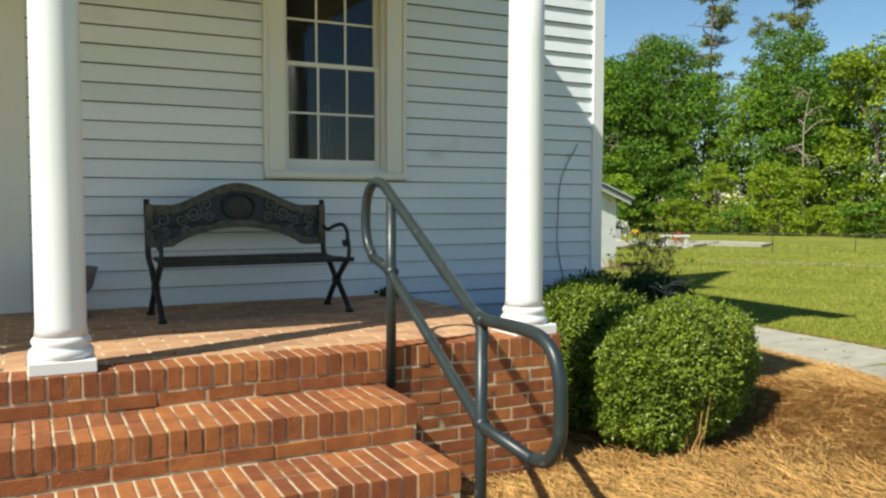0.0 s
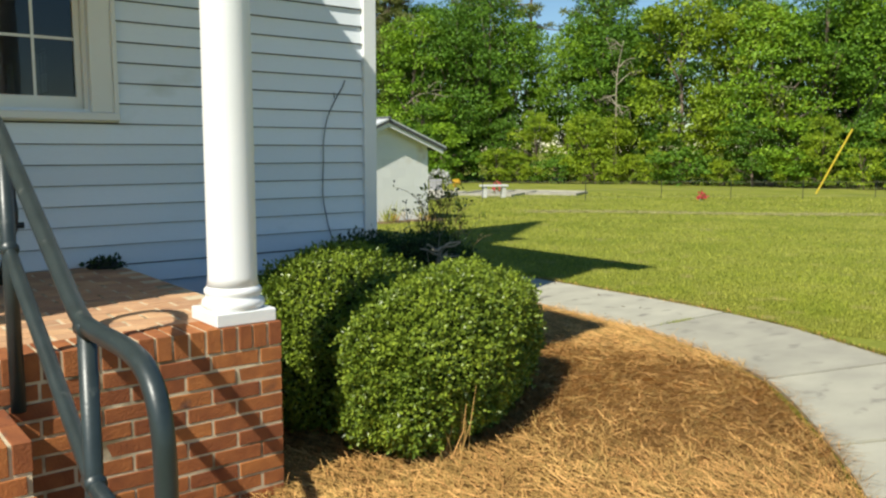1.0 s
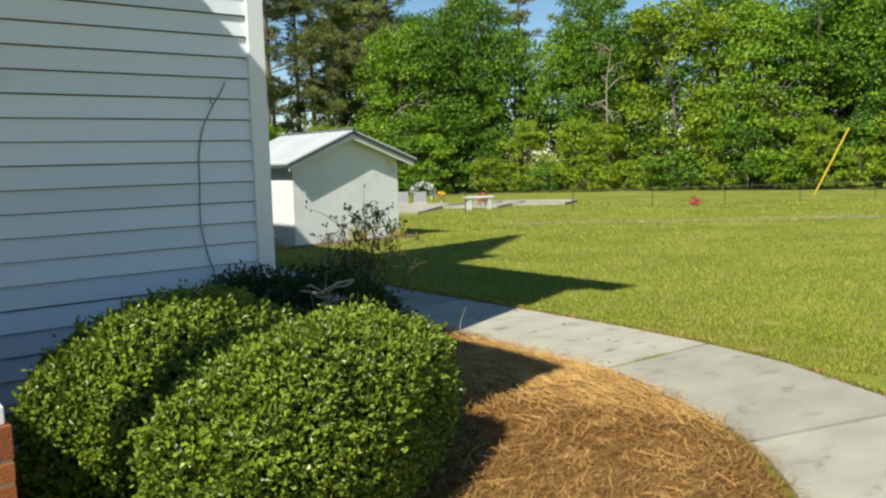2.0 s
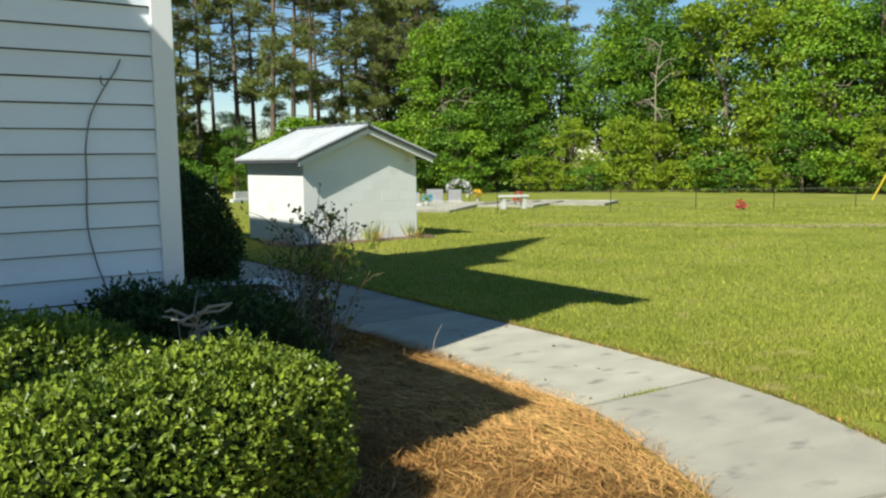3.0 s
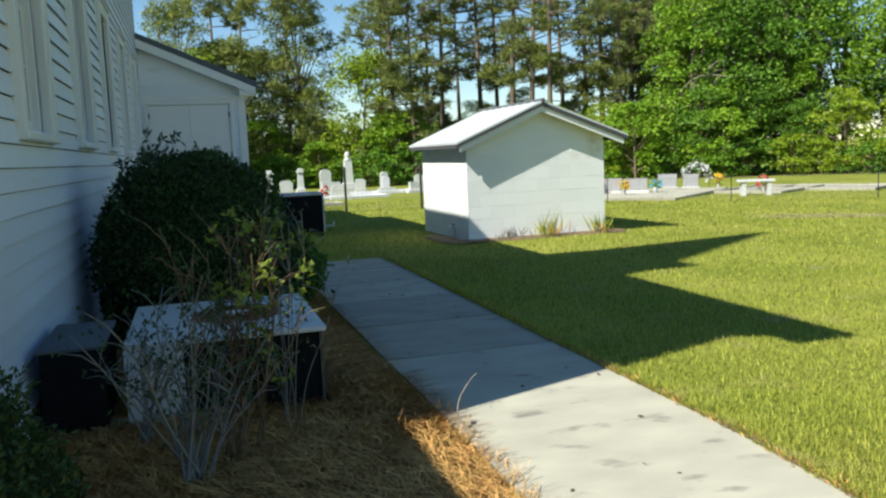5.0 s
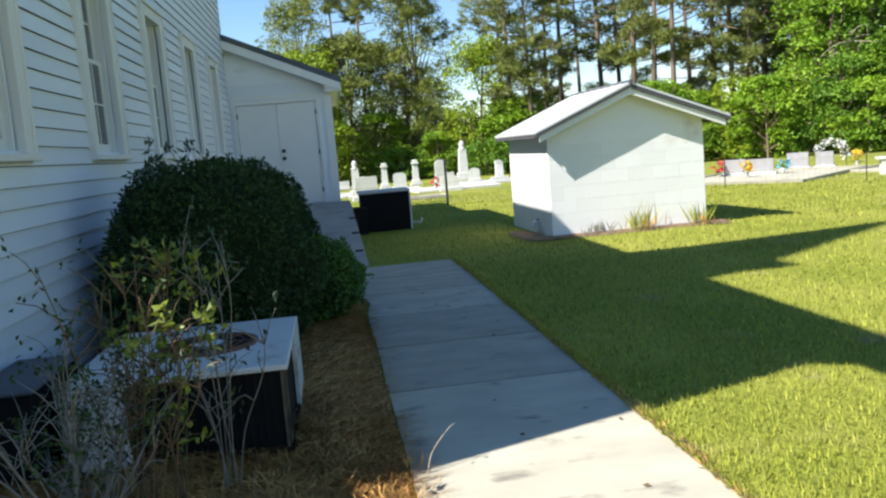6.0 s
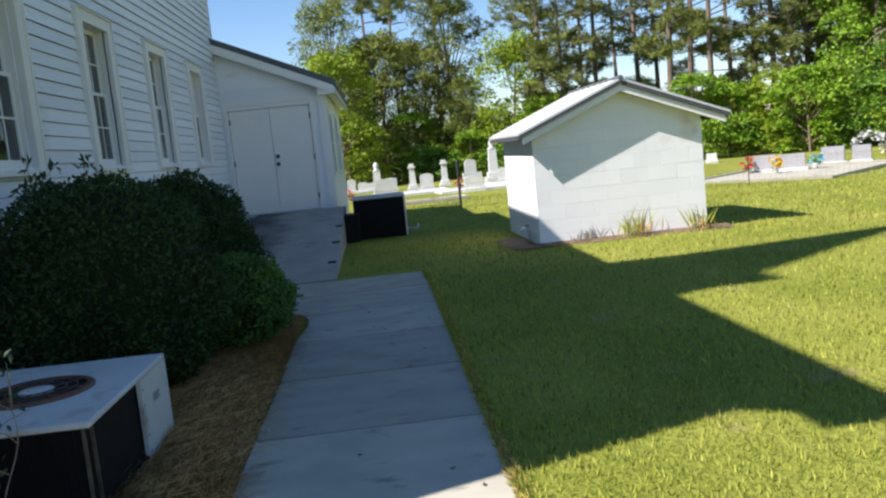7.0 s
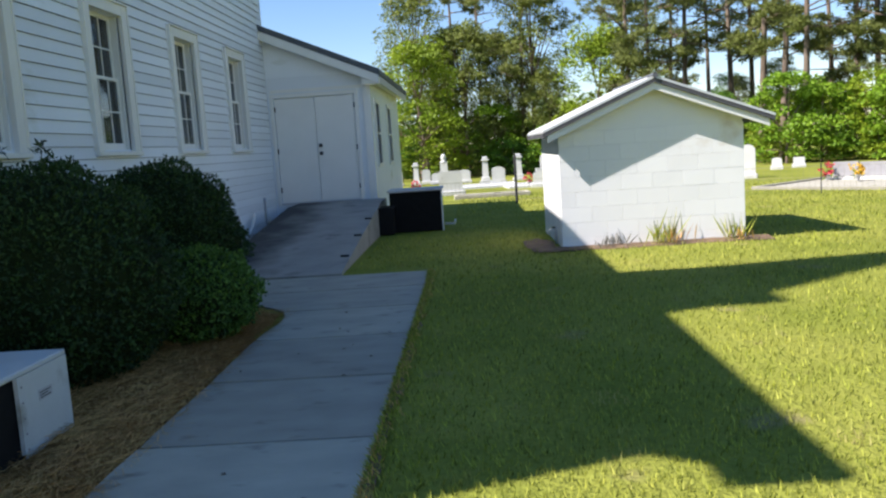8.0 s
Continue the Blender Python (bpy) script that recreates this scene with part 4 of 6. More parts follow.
def make_twiggy(name, x, y, h, n, seed, label, leafmat, leafn, stem=STEM, leaf=(0.045, 0.024), spread=0.45, thick=0.009, twigs=5):
    """A loose shrub of branching bare stems with a few leaves at the ends."""
    rng = random.Random(seed)
    nrg = np.random.default_rng(seed)
    shrub = thing(name, label, "shrub", pose(x, y, 0))
    ends = []
    for k in range(n):
        a = rng.uniform(0, math.tau)
        out = rng.uniform(0.1, 1.0) * spread
        hh = h * rng.uniform(0.6, 1.0)
        p = [Vector((rng.uniform(-0.05, 0.05), rng.uniform(-0.05, 0.05), -0.02)), Vector((out * 0.35 * math.cos(a), out * 0.35 * math.sin(a), hh * 0.4)),
             Vector((out * 0.75 * math.cos(a + 0.2), out * 0.75 * math.sin(a + 0.2), hh * 0.75)), Vector((out * math.cos(a), out * math.sin(a), hh))]
        p = smooth_path(p, 4)
        bm = tube(bmesh.new(), p, thick * rng.uniform(0.5, 1), 5, 0.002)
        for j in range(twigs):
            s = p[rng.randrange(3, len(p) - 1)]
            e = s + Vector((rng.uniform(-0.16, 0.16), rng.uniform(-0.16, 0.16), rng.uniform(0.03, 0.2)))
            tube(bm, [s, (s + e) / 2 + Vector((0, 0, 0.02)), e], 0.0032, 4, 0.0014)
            ends.append(e)
        ends.append(p[-1])
        part("stem", bm, stem, shrub, smooth=True)
    if leafn:
        pos = np.repeat(np.array([tuple(e) for e in ends]), leafn, axis=0)
        pos = pos + nrg.normal(size=pos.shape) * 0.018
        part("foliage", leaves("foliage", pos, nrg.normal(size=pos.shape) + np.array([0, 0, 0.5]), leaf[0], leaf[1], leafmat, nrg), None, shrub)
    return shrub


make_twiggy("bare_shrub", 0.79, 0.26, 0.86, 16, 5, "leggy shrub of bare grey branching stems by the air conditioner", DARKBOX, 3, leaf=(0.03, 0.016), spread=0.5, thick=0.0095, twigs=9)
make_twiggy("bare_shrub", 0.96, 0.5, 1.15, 20, 7, "tall thin shrub of brown stems with sparse dark leaves", DARKBOX, 3, stem=BROWNSTEM, leaf=(0.032, 0.018), spread=0.46, thick=0.0042, twigs=7)
make_twiggy("bare_shrub", 1.1, 0.56, 1.12, 5, 6, "thin shrub with fresh yellow-green tips", SPRIG, 9, stem=BROWNSTEM, leaf=(0.045, 0.026), spread=0.26, thick=0.0045)
make_twiggy("dead_shrub", -0.32, -1.24, 0.86, 9, 15, "small dead shrub of pale dry twigs between the boxwoods", STRAW, 0, stem=DRYSTEM, spread=0.16, thick=0.008)
make_twiggy("bare_shrub", 0.55, 0.85, 0.66, 10, 9, "leggy shrub of bare grey branching stems by the wall", DARKBOX, 3, leaf=(0.03, 0.016), spread=0.35)
make_twiggy("nandina", -0.22, -0.16, 0.92, 7, 12, "nandina with small dark leaves against the corner", NANDINA, 9, leaf=(0.05, 0.018), spread=0.26, thick=0.005)
make_twiggy("nandina", 0.52, 3.5, 1.7, 8, 13, "nandina growing up between holly and church wall", NANDINA, 10, leaf=(0.07, 0.024), spread=0.3, thick=0.006)
make_twiggy("nandina", 0.62, 3.95, 1.66, 6, 14, "nandina growing up between holly and church wall", NANDINA, 10, leaf=(0.07, 0.024), spread=0.3, thick=0.006)
make_twiggy("rose_shrub", 1.28, 0.8, 1.2, 8, 15, "thin rose stems with small reddish-dark leaves", NANDINA, 3, leaf=(0.035, 0.02), spread=0.3, thick=0.004)


def make_dead_twigs(x, y, z):
    """A broken, crooked dead branch sticking out over the shrubs on one stem."""
    rng = random.Random(19)
    twigs = thing("dead_twigs", "broken pale dead twigs sticking out over the shrubs", "twigs", pose(x, y, 0))
    part("stem", tube(bmesh.new(), smooth_path([(0.05, 0.1, -0.02), (0.03, 0.06, z * 0.5), (0, 0, z - 0.05)], 4), 0.012, 6, 0.009), DRYSTEM, twigs, smooth=True)
    for k in range(9):
        a = k * 0.75 + rng.uniform(-0.3, 0.3)
        p = [Vector((0, 0, z - 0.05 + 0.01 * k))]
        for j in range(3):
            a += rng.uniform(-0.8, 0.8)
            p.append(p[-1] + Vector((0.05 * math.cos(a), 0.035 * math.sin(a), rng.uniform(-0.012, 0.04))))
        part("twig", tube(bmesh.new(), p, 0.008, 5, 0.0045), DRYSTEM, twigs, smooth=True)


make_dead_twigs(-0.34, -1.26, 0.86)


def make_tuft(name, x, y, n, h, material, label, seed, spread=0.12, width=0.012, flat=0.75):
    rng = np.random.default_rng(seed)
    pos = np.c_[rng.normal(0, spread * 0.4, n), rng.normal(0, spread * 0.4 * flat, n), np.full(n, -0.02)]
    axis = np.c_[rng.normal(0, 0.35, n), rng.normal(0, 0.35, n), np.ones(n)]
    ob = new(name, leaves(name, pos, axis, h, width, material, rng))
    ob.matrix_basis = pose(x, y, ground_z(x, y))
    return tagged(ob, label, "weed", kind="stuff")


make_tuft("weed", 2.6, -1.02, 170, 0.034, BLADE, "small weeds growing in a joint of the walk", 41, 0.2, 0.007, flat=0.2)
make_tuft("weed", 2.42, -1.01, 22, 0.04, BLADE, "small weeds growing in a joint of the walk", 43, 0.16, 0.007, flat=0.2)
make_tuft("weed", 2.08, 0.8, 12, 0.11, STRAW, "dry straw tuft at the edge of the walk", 42, 0.08, 0.005)
twig = tube(bmesh.new(), smooth_path([(2.13, 0.72, 0.0), (2.16, 0.74, 0.09), (2.24, 0.78, 0.17), (2.28, 0.8, 0.19)], 4), 0.0035, 5, 0.0015)
solid("dry_stalk", twig, DRYSTEM, "thin dry bent stalk beside the walk", "stalk", smooth=True)


def make_dry_strip():
    """A faint worn line of bleached grass across the far lawn."""
    rng = np.random.default_rng(61)
    n = 9000
    t = rng.random(n)
    x = 11.2 + 8.0 * t + rng.normal(0, 0.22, n)
    y = 9.6 - 7.0 * t + rng.normal(0, 0.22, n) + 0.3 * np.sin(t * 9)
    pos = np.c_[x, y, np.array([ground_z(a, b) - 0.02 for a, b in zip(x, y)])]
    axis = np.c_[rng.normal(0, 0.8, n), rng.normal(0, 0.8, n), np.ones(n)]
    me = leaves("dry_grass", pos, axis, 0.055, 0.016, STRAWDRY, rng)
    tagged(new("dry_grass", me), "faint worn line of bleached dry grass in the lawn", "grass", kind="stuff")


make_dry_strip()


def make_walk_litter():
    """Dark fallen leaves and bits of bark lying about on the slabs."""
    rng = np.random.default_rng(53)
    n = 22
    y = rng.uniform(-1.0, 6.0, n)
    x = np.array([rng.uniform(walk_left(v) + 0.1, walk_right(v) - 0.1) for v in y])
    pos = np.c_[x, y, np.full(n, 0.006)]
    a = rng.uniform(0, math.tau, n)
    me = leaves("leaf_litter", pos, np.c_[np.cos(a), np.sin(a), rng.uniform(0.0, 0.15, n)], 0.042, 0.022, BROWNSTEM, rng, 0.1, face=np.tile([[0, 0, 4.0]], (n, 1)))
    tagged(new("leaf_litter", me), "scattered dark fallen leaves on the concrete walk", "leaf litter", kind="stuff")


make_walk_litter()


# ---- ragged lawn edge along the walk ----
def make_walk_edge():
    rng = np.random.default_rng(77)
    rows, bm = [], bmesh.new()
    for i in range(261):
        y = -5.2 + 12.8 * i / 260
        x = walk_right(y)
        w = max(0.012, 0.045 + 0.05 * noise.noise(Vector((y * 2.3, 4, 1))) + 0.03 * noise.noise(Vector((y * 9, 2, 5))))
        rows.append([bm.verts.new((x + 0.003, y, 0.003)), bm.verts.new((x + 0.003 + w * 0.5, y, 0.011)), bm.verts.new((x + 0.003 + w, y, -0.004))])
    for p, q in zip(rows, rows[1:]):
        for k in range(2):
            bm.faces.new((p[k], p[k + 1], q[k + 1], q[k]))
    edge = thing("lawn_edge", "ragged edge of soil and grass along the walk", "lawn edge", kind="stuff")
    part("soil_seam", bm, SOIL, edge, "brown soil seam", smooth=True)
    for name, n, material, h, off in (("edge_blades", 6500, BLADE, 0.05, 0.03), ("dead_blades", 2200, STRAW, 0.045, 0.03)):
        y = rng.uniform(-5.2, 7.6, n)
        gap = np.array([0.5 + 0.5 * noise.noise(Vector((v * 3.1, 9, 2))) for v in y])
        x = np.array([walk_right(v) for v in y]) + np.abs(rng.normal(0, off, n)) * (0.6 + gap) + 0.006
        pos = np.c_[x, y, np.full(n, -0.006)]
        axis = np.c_[rng.normal(-0.6, 0.6, n), rng.normal(0, 0.6, n), np.ones(n)]
        part(name, leaves(name, pos, axis, h, 0.006, material, rng), None, edge)


make_walk_edge()


# ---- air conditioners ----
def make_ac():
    ac = thing("air_conditioner", "chalky white outdoor air conditioner with rusty fan guard", "air conditioner", pose(0.99, 1.815, 0))
    x, y, h = 0.54, 0.615, 0.455
    part("coil_body", bx(-x + 0.03, -y + 0.03, 0.03, x - 0.03, y - 0.03, h - 0.03), GRILLE, ac, "black coil grille")
    part("top_panel", bx(-x, -y, h - 0.03, x, y, h, bevel=0.006), ACWHITE, ac)
    part("base_pan", bx(-x + 0.005, -y + 0.005, -0.02, x - 0.005, y - 0.005, 0.03), GRILLE, ac)
    bm = bmesh.new()
    prism(bm, [(x - 0.022, 0.12), (x, 0.12), (x, y - 0.001), (x - 0.022, y - 0.001)], 0.0, h - 0.031)
    panel = part("side_panel", bm, ACWHITE, ac, "white access panel")
    part("front_panel", bx(-x, -y, 0.0, -x + 0.3, -y + 0.017, h - 0.031), ACWHITE, ac, "white sheet-metal front panel")
    part("panel_return", bx(x - 0.3, y - 0.02, 0.0, x - 0.023, y - 0.001, h - 0.031), ACWHITE, panel)
    for k in range(5):
        part("screw", lathe(bmesh.new(), [(0.007, 0), (0.005, 0.004)], sides=8), GRANITE, panel, m=pose(x, 0.15, 0.05 + 0.08 * k, 0, 90))
    part("data_plate", bx(x + 0.0005, 0.3, 0.255, x + 0.002, 0.43, 0.31), FASCIA, panel, "small grey data plate with unreadable print")
    for k, (a, b) in enumerate(((0.31, 0.415), (0.31, 0.39), (0.31, 0.42))):
        part("print_bar", bx(x + 0.0021, a, 0.264 + 0.014 * k, x + 0.0026, b, 0.27 + 0.014 * k), BLACK, panel)
    for yy in (-y + 0.006, -y + 0.07):
        part("corner_strip", bx(x - 0.04 if yy < -y + 0.05 else x - 0.028, yy if yy < -y + 0.05 else yy, 0.03, x - 0.026 if yy < -y + 0.05 else x - 0.014, yy + 0.012, h - 0.031), BRONZE, ac)
    for k in range(26):
        u = -x + 0.06 + k * 0.0385
        part("grille_bar", bx(u, -y + 0.018, 0.035, u + 0.006, -y + 0.028, h - 0.035), GRILLE, ac)
    ring = part("fan_guard", lathe(bmesh.new(), [(0.27, h - 0.01), (0.27, h + 0.012), (0.25, h + 0.016), (0.245, h - 0.002)], 0.08, 0.0, 40), RUST, ac, "rusty round fan guard", smooth=True)
    part("fan_opening", lathe(bmesh.new(), [(0.25, h), (0.249, h + 0.003)], 0.08, 0.0, 40), GRILLE, ring)
    for k in range(1, 6):
        bm = bmesh.new()
        r = 0.05 * k - 0.01
        tube(bm, [(0.08 + r * math.cos(a * math.tau / 30), r * math.sin(a * math.tau / 30), h + 0.016) for a in range(31)], 0.003, 5)
        part("guard_ring", bm, RUST, ring)
    for k in range(4):
        a = k * math.pi / 4
        part("guard_spoke", tube(bmesh.new(), [(0.08 - 0.25 * math.cos(a), -0.25 * math.sin(a), h + 0.011), (0.08 + 0.25 * math.cos(a), 0.25 * math.sin(a), h + 0.011)], 0.004, 5), RUST, ring)
    part("motor_cap", lathe(bmesh.new(), [(0.085, h + 0.004), (0.08, h + 0.016), (0.01, h + 0.02)], 0.08, 0.0, 20), ACWHITE, ring, "pale motor cap", smooth=True)
    meter = thing("utility_box", "old grey sheet-metal unit standing by the church wall", "utility box", pose(0.2, 1.5, 0))
    part("cabinet", bx(-0.15, -0.36, 0, 0.15, 0.36, 0.46, bevel=0.008), GRILLE, meter)
    part("lid", bx(-0.165, -0.375, 0.461, 0.165, 0.375, 0.48, bevel=0.006), SHINGLE, meter, "dull grey lid")
    far = thing("air_conditioner", "black-grilled outdoor air conditioner beside the annex", "air conditioner", pose(2.78, 13.1, ground_z(2.78, 13.1)))
    part("coil_body", bx(-0.46, -0.4, 0, 0.46, 0.4, 0.72, bevel=0.01), GRILLE, far)
    part("top_panel", bx(-0.49, -0.43, 0.721, 0.49, 0.43, 0.76, bevel=0.008), FASCIA, far)
    for k in range(20):
        part("grille_bar", bx(-0.44 + k * 0.046, -0.412, 0.03, -0.43 + k * 0.046, -0.401, 0.7), GRILLE, far)
    part("corner_strip", bx(0.461, -0.41, 0, 0.49, -0.38, 0.72), ACWHITE, far)
    low = thing("air_conditioner", "small black air conditioner tucked beside the ramp", "air conditioner", pose(2.28, 12.6, -0.03))
    part("coil_body", bx(-0.16, -0.3, 0, 0.13, 0.3, 0.45, bevel=0.01), GRILLE, low)
    part("top_panel", bx(-0.17, -0.31, 0.451, 0.14, 0.31, 0.475, bevel=0.006), GRILLE, low)
    solid("drain_pipe", tube(bmesh.new(), [(3.28, 12.9, 0.06), (3.46, 12.9, 0.05), (3.47, 12.9, 0.13)], 0.022, 8), PVC, "short white plastic drain pipe on the lawn", "pipe", smooth=True)


make_ac()


# ---- annex and ramp ----
def make_annex():
    A, Y = 1.95, 13.97
    ann = thing("annex", "low white rear annex with double doors and shingled roof", "annex", kind="structure")
    holes = [(0.1, 1.66, 0.55, 2.56)]
    wall = part("wall", holed(-0.025, A, -0.15, 2.95, holes, 0.14), PAINT, ann, m=pose(0, Y, 0))
    bm = bmesh.new()
    extrude_y(bm, [(-0.025, 2.951), (A, 2.951), (-0.025, 3.748)], Y, Y + 0.14)
    part("gable", bm, PAINT, ann)
    part("corner_board", bx(A - 0.12, Y - 0.025, -0.1, A + 0.025, Y - 0.001, 2.9), TRIM, ann)
    part("frieze", bx(0.05, Y - 0.02, 2.66, A - 0.121, Y - 0.001, 2.72), TRIM, ann)
    side_h = [(14.65, 15.35, 1.2, 2.4), (17.0, 17.7, 1.2, 2.4)]
    part("wall", holed(Y + 0.141, 20.0, -0.2, 2.95, side_h, 0.14), PAINT, ann, m=pose(A, 0, 0, 0, 0, 90))
    part("wall", bx(-12.0, 19.85, -0.2, A - 0.141, 20.0, 2.95), PAINT, ann)
    part("corner_board", bx(A + 0.001, Y, -0.1, A + 0.024, Y + 0.11, 2.9), TRIM, ann)
    for a, b, c, d in side_h:
        win = part("window", bx(A - 0.08, a, c, A - 0.06, b, d), GLASS, ann)
        for q in ((a - 0.08, c - 0.08, a, d + 0.08), (b, c - 0.08, b + 0.08, d + 0.08), (a, d, b, d + 0.08), (a, c - 0.08, b, c), (a, (c + d) / 2 - 0.02, b, (c + d) / 2 + 0.02)):
            part("frame", bx(A - 0.03, q[0], q[1], A + 0.03, q[2], q[3]), TRIM, win)
        # Added dark sheet stands for the dim room behind the pane.
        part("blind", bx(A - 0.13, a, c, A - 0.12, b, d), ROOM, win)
    bm = bmesh.new()
    extrude_y(bm, [(-0.02, 3.816), (2.2, 2.86), (2.2, 2.97), (-0.02, 3.926)], Y - 0.28, 20.3)
    part("roof_slope", bm, SHINGLE, ann)
    bm = bmesh.new()
    extrude_y(bm, [(-0.02, 3.646), (2.18, 2.7), (2.18, 2.855), (-0.02, 3.811)], Y - 0.27, Y - 0.235)
    part("fascia", bm, TRIM, ann)
    part("soffit_return", bx(1.86, Y - 0.234, 2.7, 2.18, Y - 0.026, 2.82), TRIM, ann)
    part("eave_fascia", bx(2.15, Y - 0.02, 2.72, 2.185, 20.25, 2.85), FASCIA, ann)
    part("soffit", bx(A + 0.03, Y, 2.78, 2.149, 20.2, 2.8), TRIM, ann)
    bm = bmesh.new()
    extrude_y(bm, [(-11.0, 3.79), (0.0, 3.79), (0.0, 3.9), (-5.4, 5.2), (-11.0, 3.9)], 14.12, 20.3)
    part("rear_roof", bm, SHINGLE, ann)
    door = thing("door_2", "closed white double doors of the annex above the ramp", "door", kind="structure")
    for q in ((0.03, 0.5, 0.1, 2.63), (1.66, 0.5, 1.73, 2.63), (0.1, 2.56, 1.66, 2.63)):
        part("casing", bx(q[0], Y - 0.03, q[1], q[2], Y - 0.001, q[3], bevel=0.004), TRIM, door)
    for a, b in ((0.108, 0.876), (0.884, 1.652)):
        leaf = part("door_leaf", bx(a, Y + 0.01, 0.556, b, Y + 0.055, 2.552, bevel=0.003), TRIM, door)
        h = a + 0.004 if a < 0.5 else b - 0.004
        for z in (0.75, 1.5, 2.3):
            part("hinge", bx(h - 0.012, Y - 0.006, z, h + 0.012, Y + 0.009, z + 0.1), BLACK, leaf)
        if a > 0.5:
            for z in (1.47, 1.62):
                part("door_knob", lathe(bmesh.new(), [(0.035, 0), (0.038, 0.01), (0.03, 0.04), (0.01, 0.05)], sides=14), BLACK, leaf, "round black knob", smooth=True, m=pose(a + 0.06, Y + 0.008, z, 90))
    part("threshold", bx(0.1, Y - 0.03, 0.51, 1.66, Y + 0.13, 0.549), FASCIA, door)
    bm = bmesh.new()
    lo, hi = 7.72, 12.9
    xa, xb = 0.45, 2.2
    prof = [(lo, -0.1), (13.94, -0.1), (13.94, 0.53), (hi, 0.53), (lo, 0.01)]
    a = [bm.verts.new((xa, y, z)) for y, z in prof]
    b = [bm.verts.new((xb - 0.06 * (y - lo) / 6, y, z)) for y, z in prof]
    bm.faces.new(a)
    bm.faces.new(b[::-1])
    for i in range(5):
        j = (i + 1) % 5
        bm.faces.new((a[j], a[i], b[i], b[j]))
    bmesh.ops.recalc_face_normals(bm, faces=bm.faces)
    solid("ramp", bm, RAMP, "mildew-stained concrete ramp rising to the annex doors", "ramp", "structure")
    bm = bmesh.new()
    prism(bm, [(0.5, 6.6), (0.98, 6.6), (0.74, 7.66), (0.74, 7.71), (2.2, 7.71), (2.2, 7.665), (0.5, 7.665)][:3] + [(0.5, 7.66)], -0.1, -0.002)
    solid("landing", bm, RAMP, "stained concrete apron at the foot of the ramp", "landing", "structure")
    for k, (y, z) in enumerate(((8.6, 0.12), (9.9, 0.25), (11.2, 0.38))):
        solid("ramp_joint", bx(2.06, y - 0.008, z - 0.02, 2.17, y + 0.008, z + 0.004), MATTING, "short dark joint in the ramp edge", "joint", "structure", group="ramp joints")
    solid("pipe", tube(bmesh.new(), smooth_path([(0.08, 12.0, 0.5), (0.1, 11.6, 0.28), (0.14, 11.0, 0.16), (0.2, 10.2, 0.1)], 4), 0.03, 8), PVC, "white drain pipe along the church wall", "pipe", smooth=True)
    solid("pipe", tube(bmesh.new(), [(0.16, 12.4, 0.0), (0.16, 12.4, 0.75)], 0.02, 8), GRANITE, "thin upright grey pipe by the annex door", "pipe", smooth=True)


make_annex()


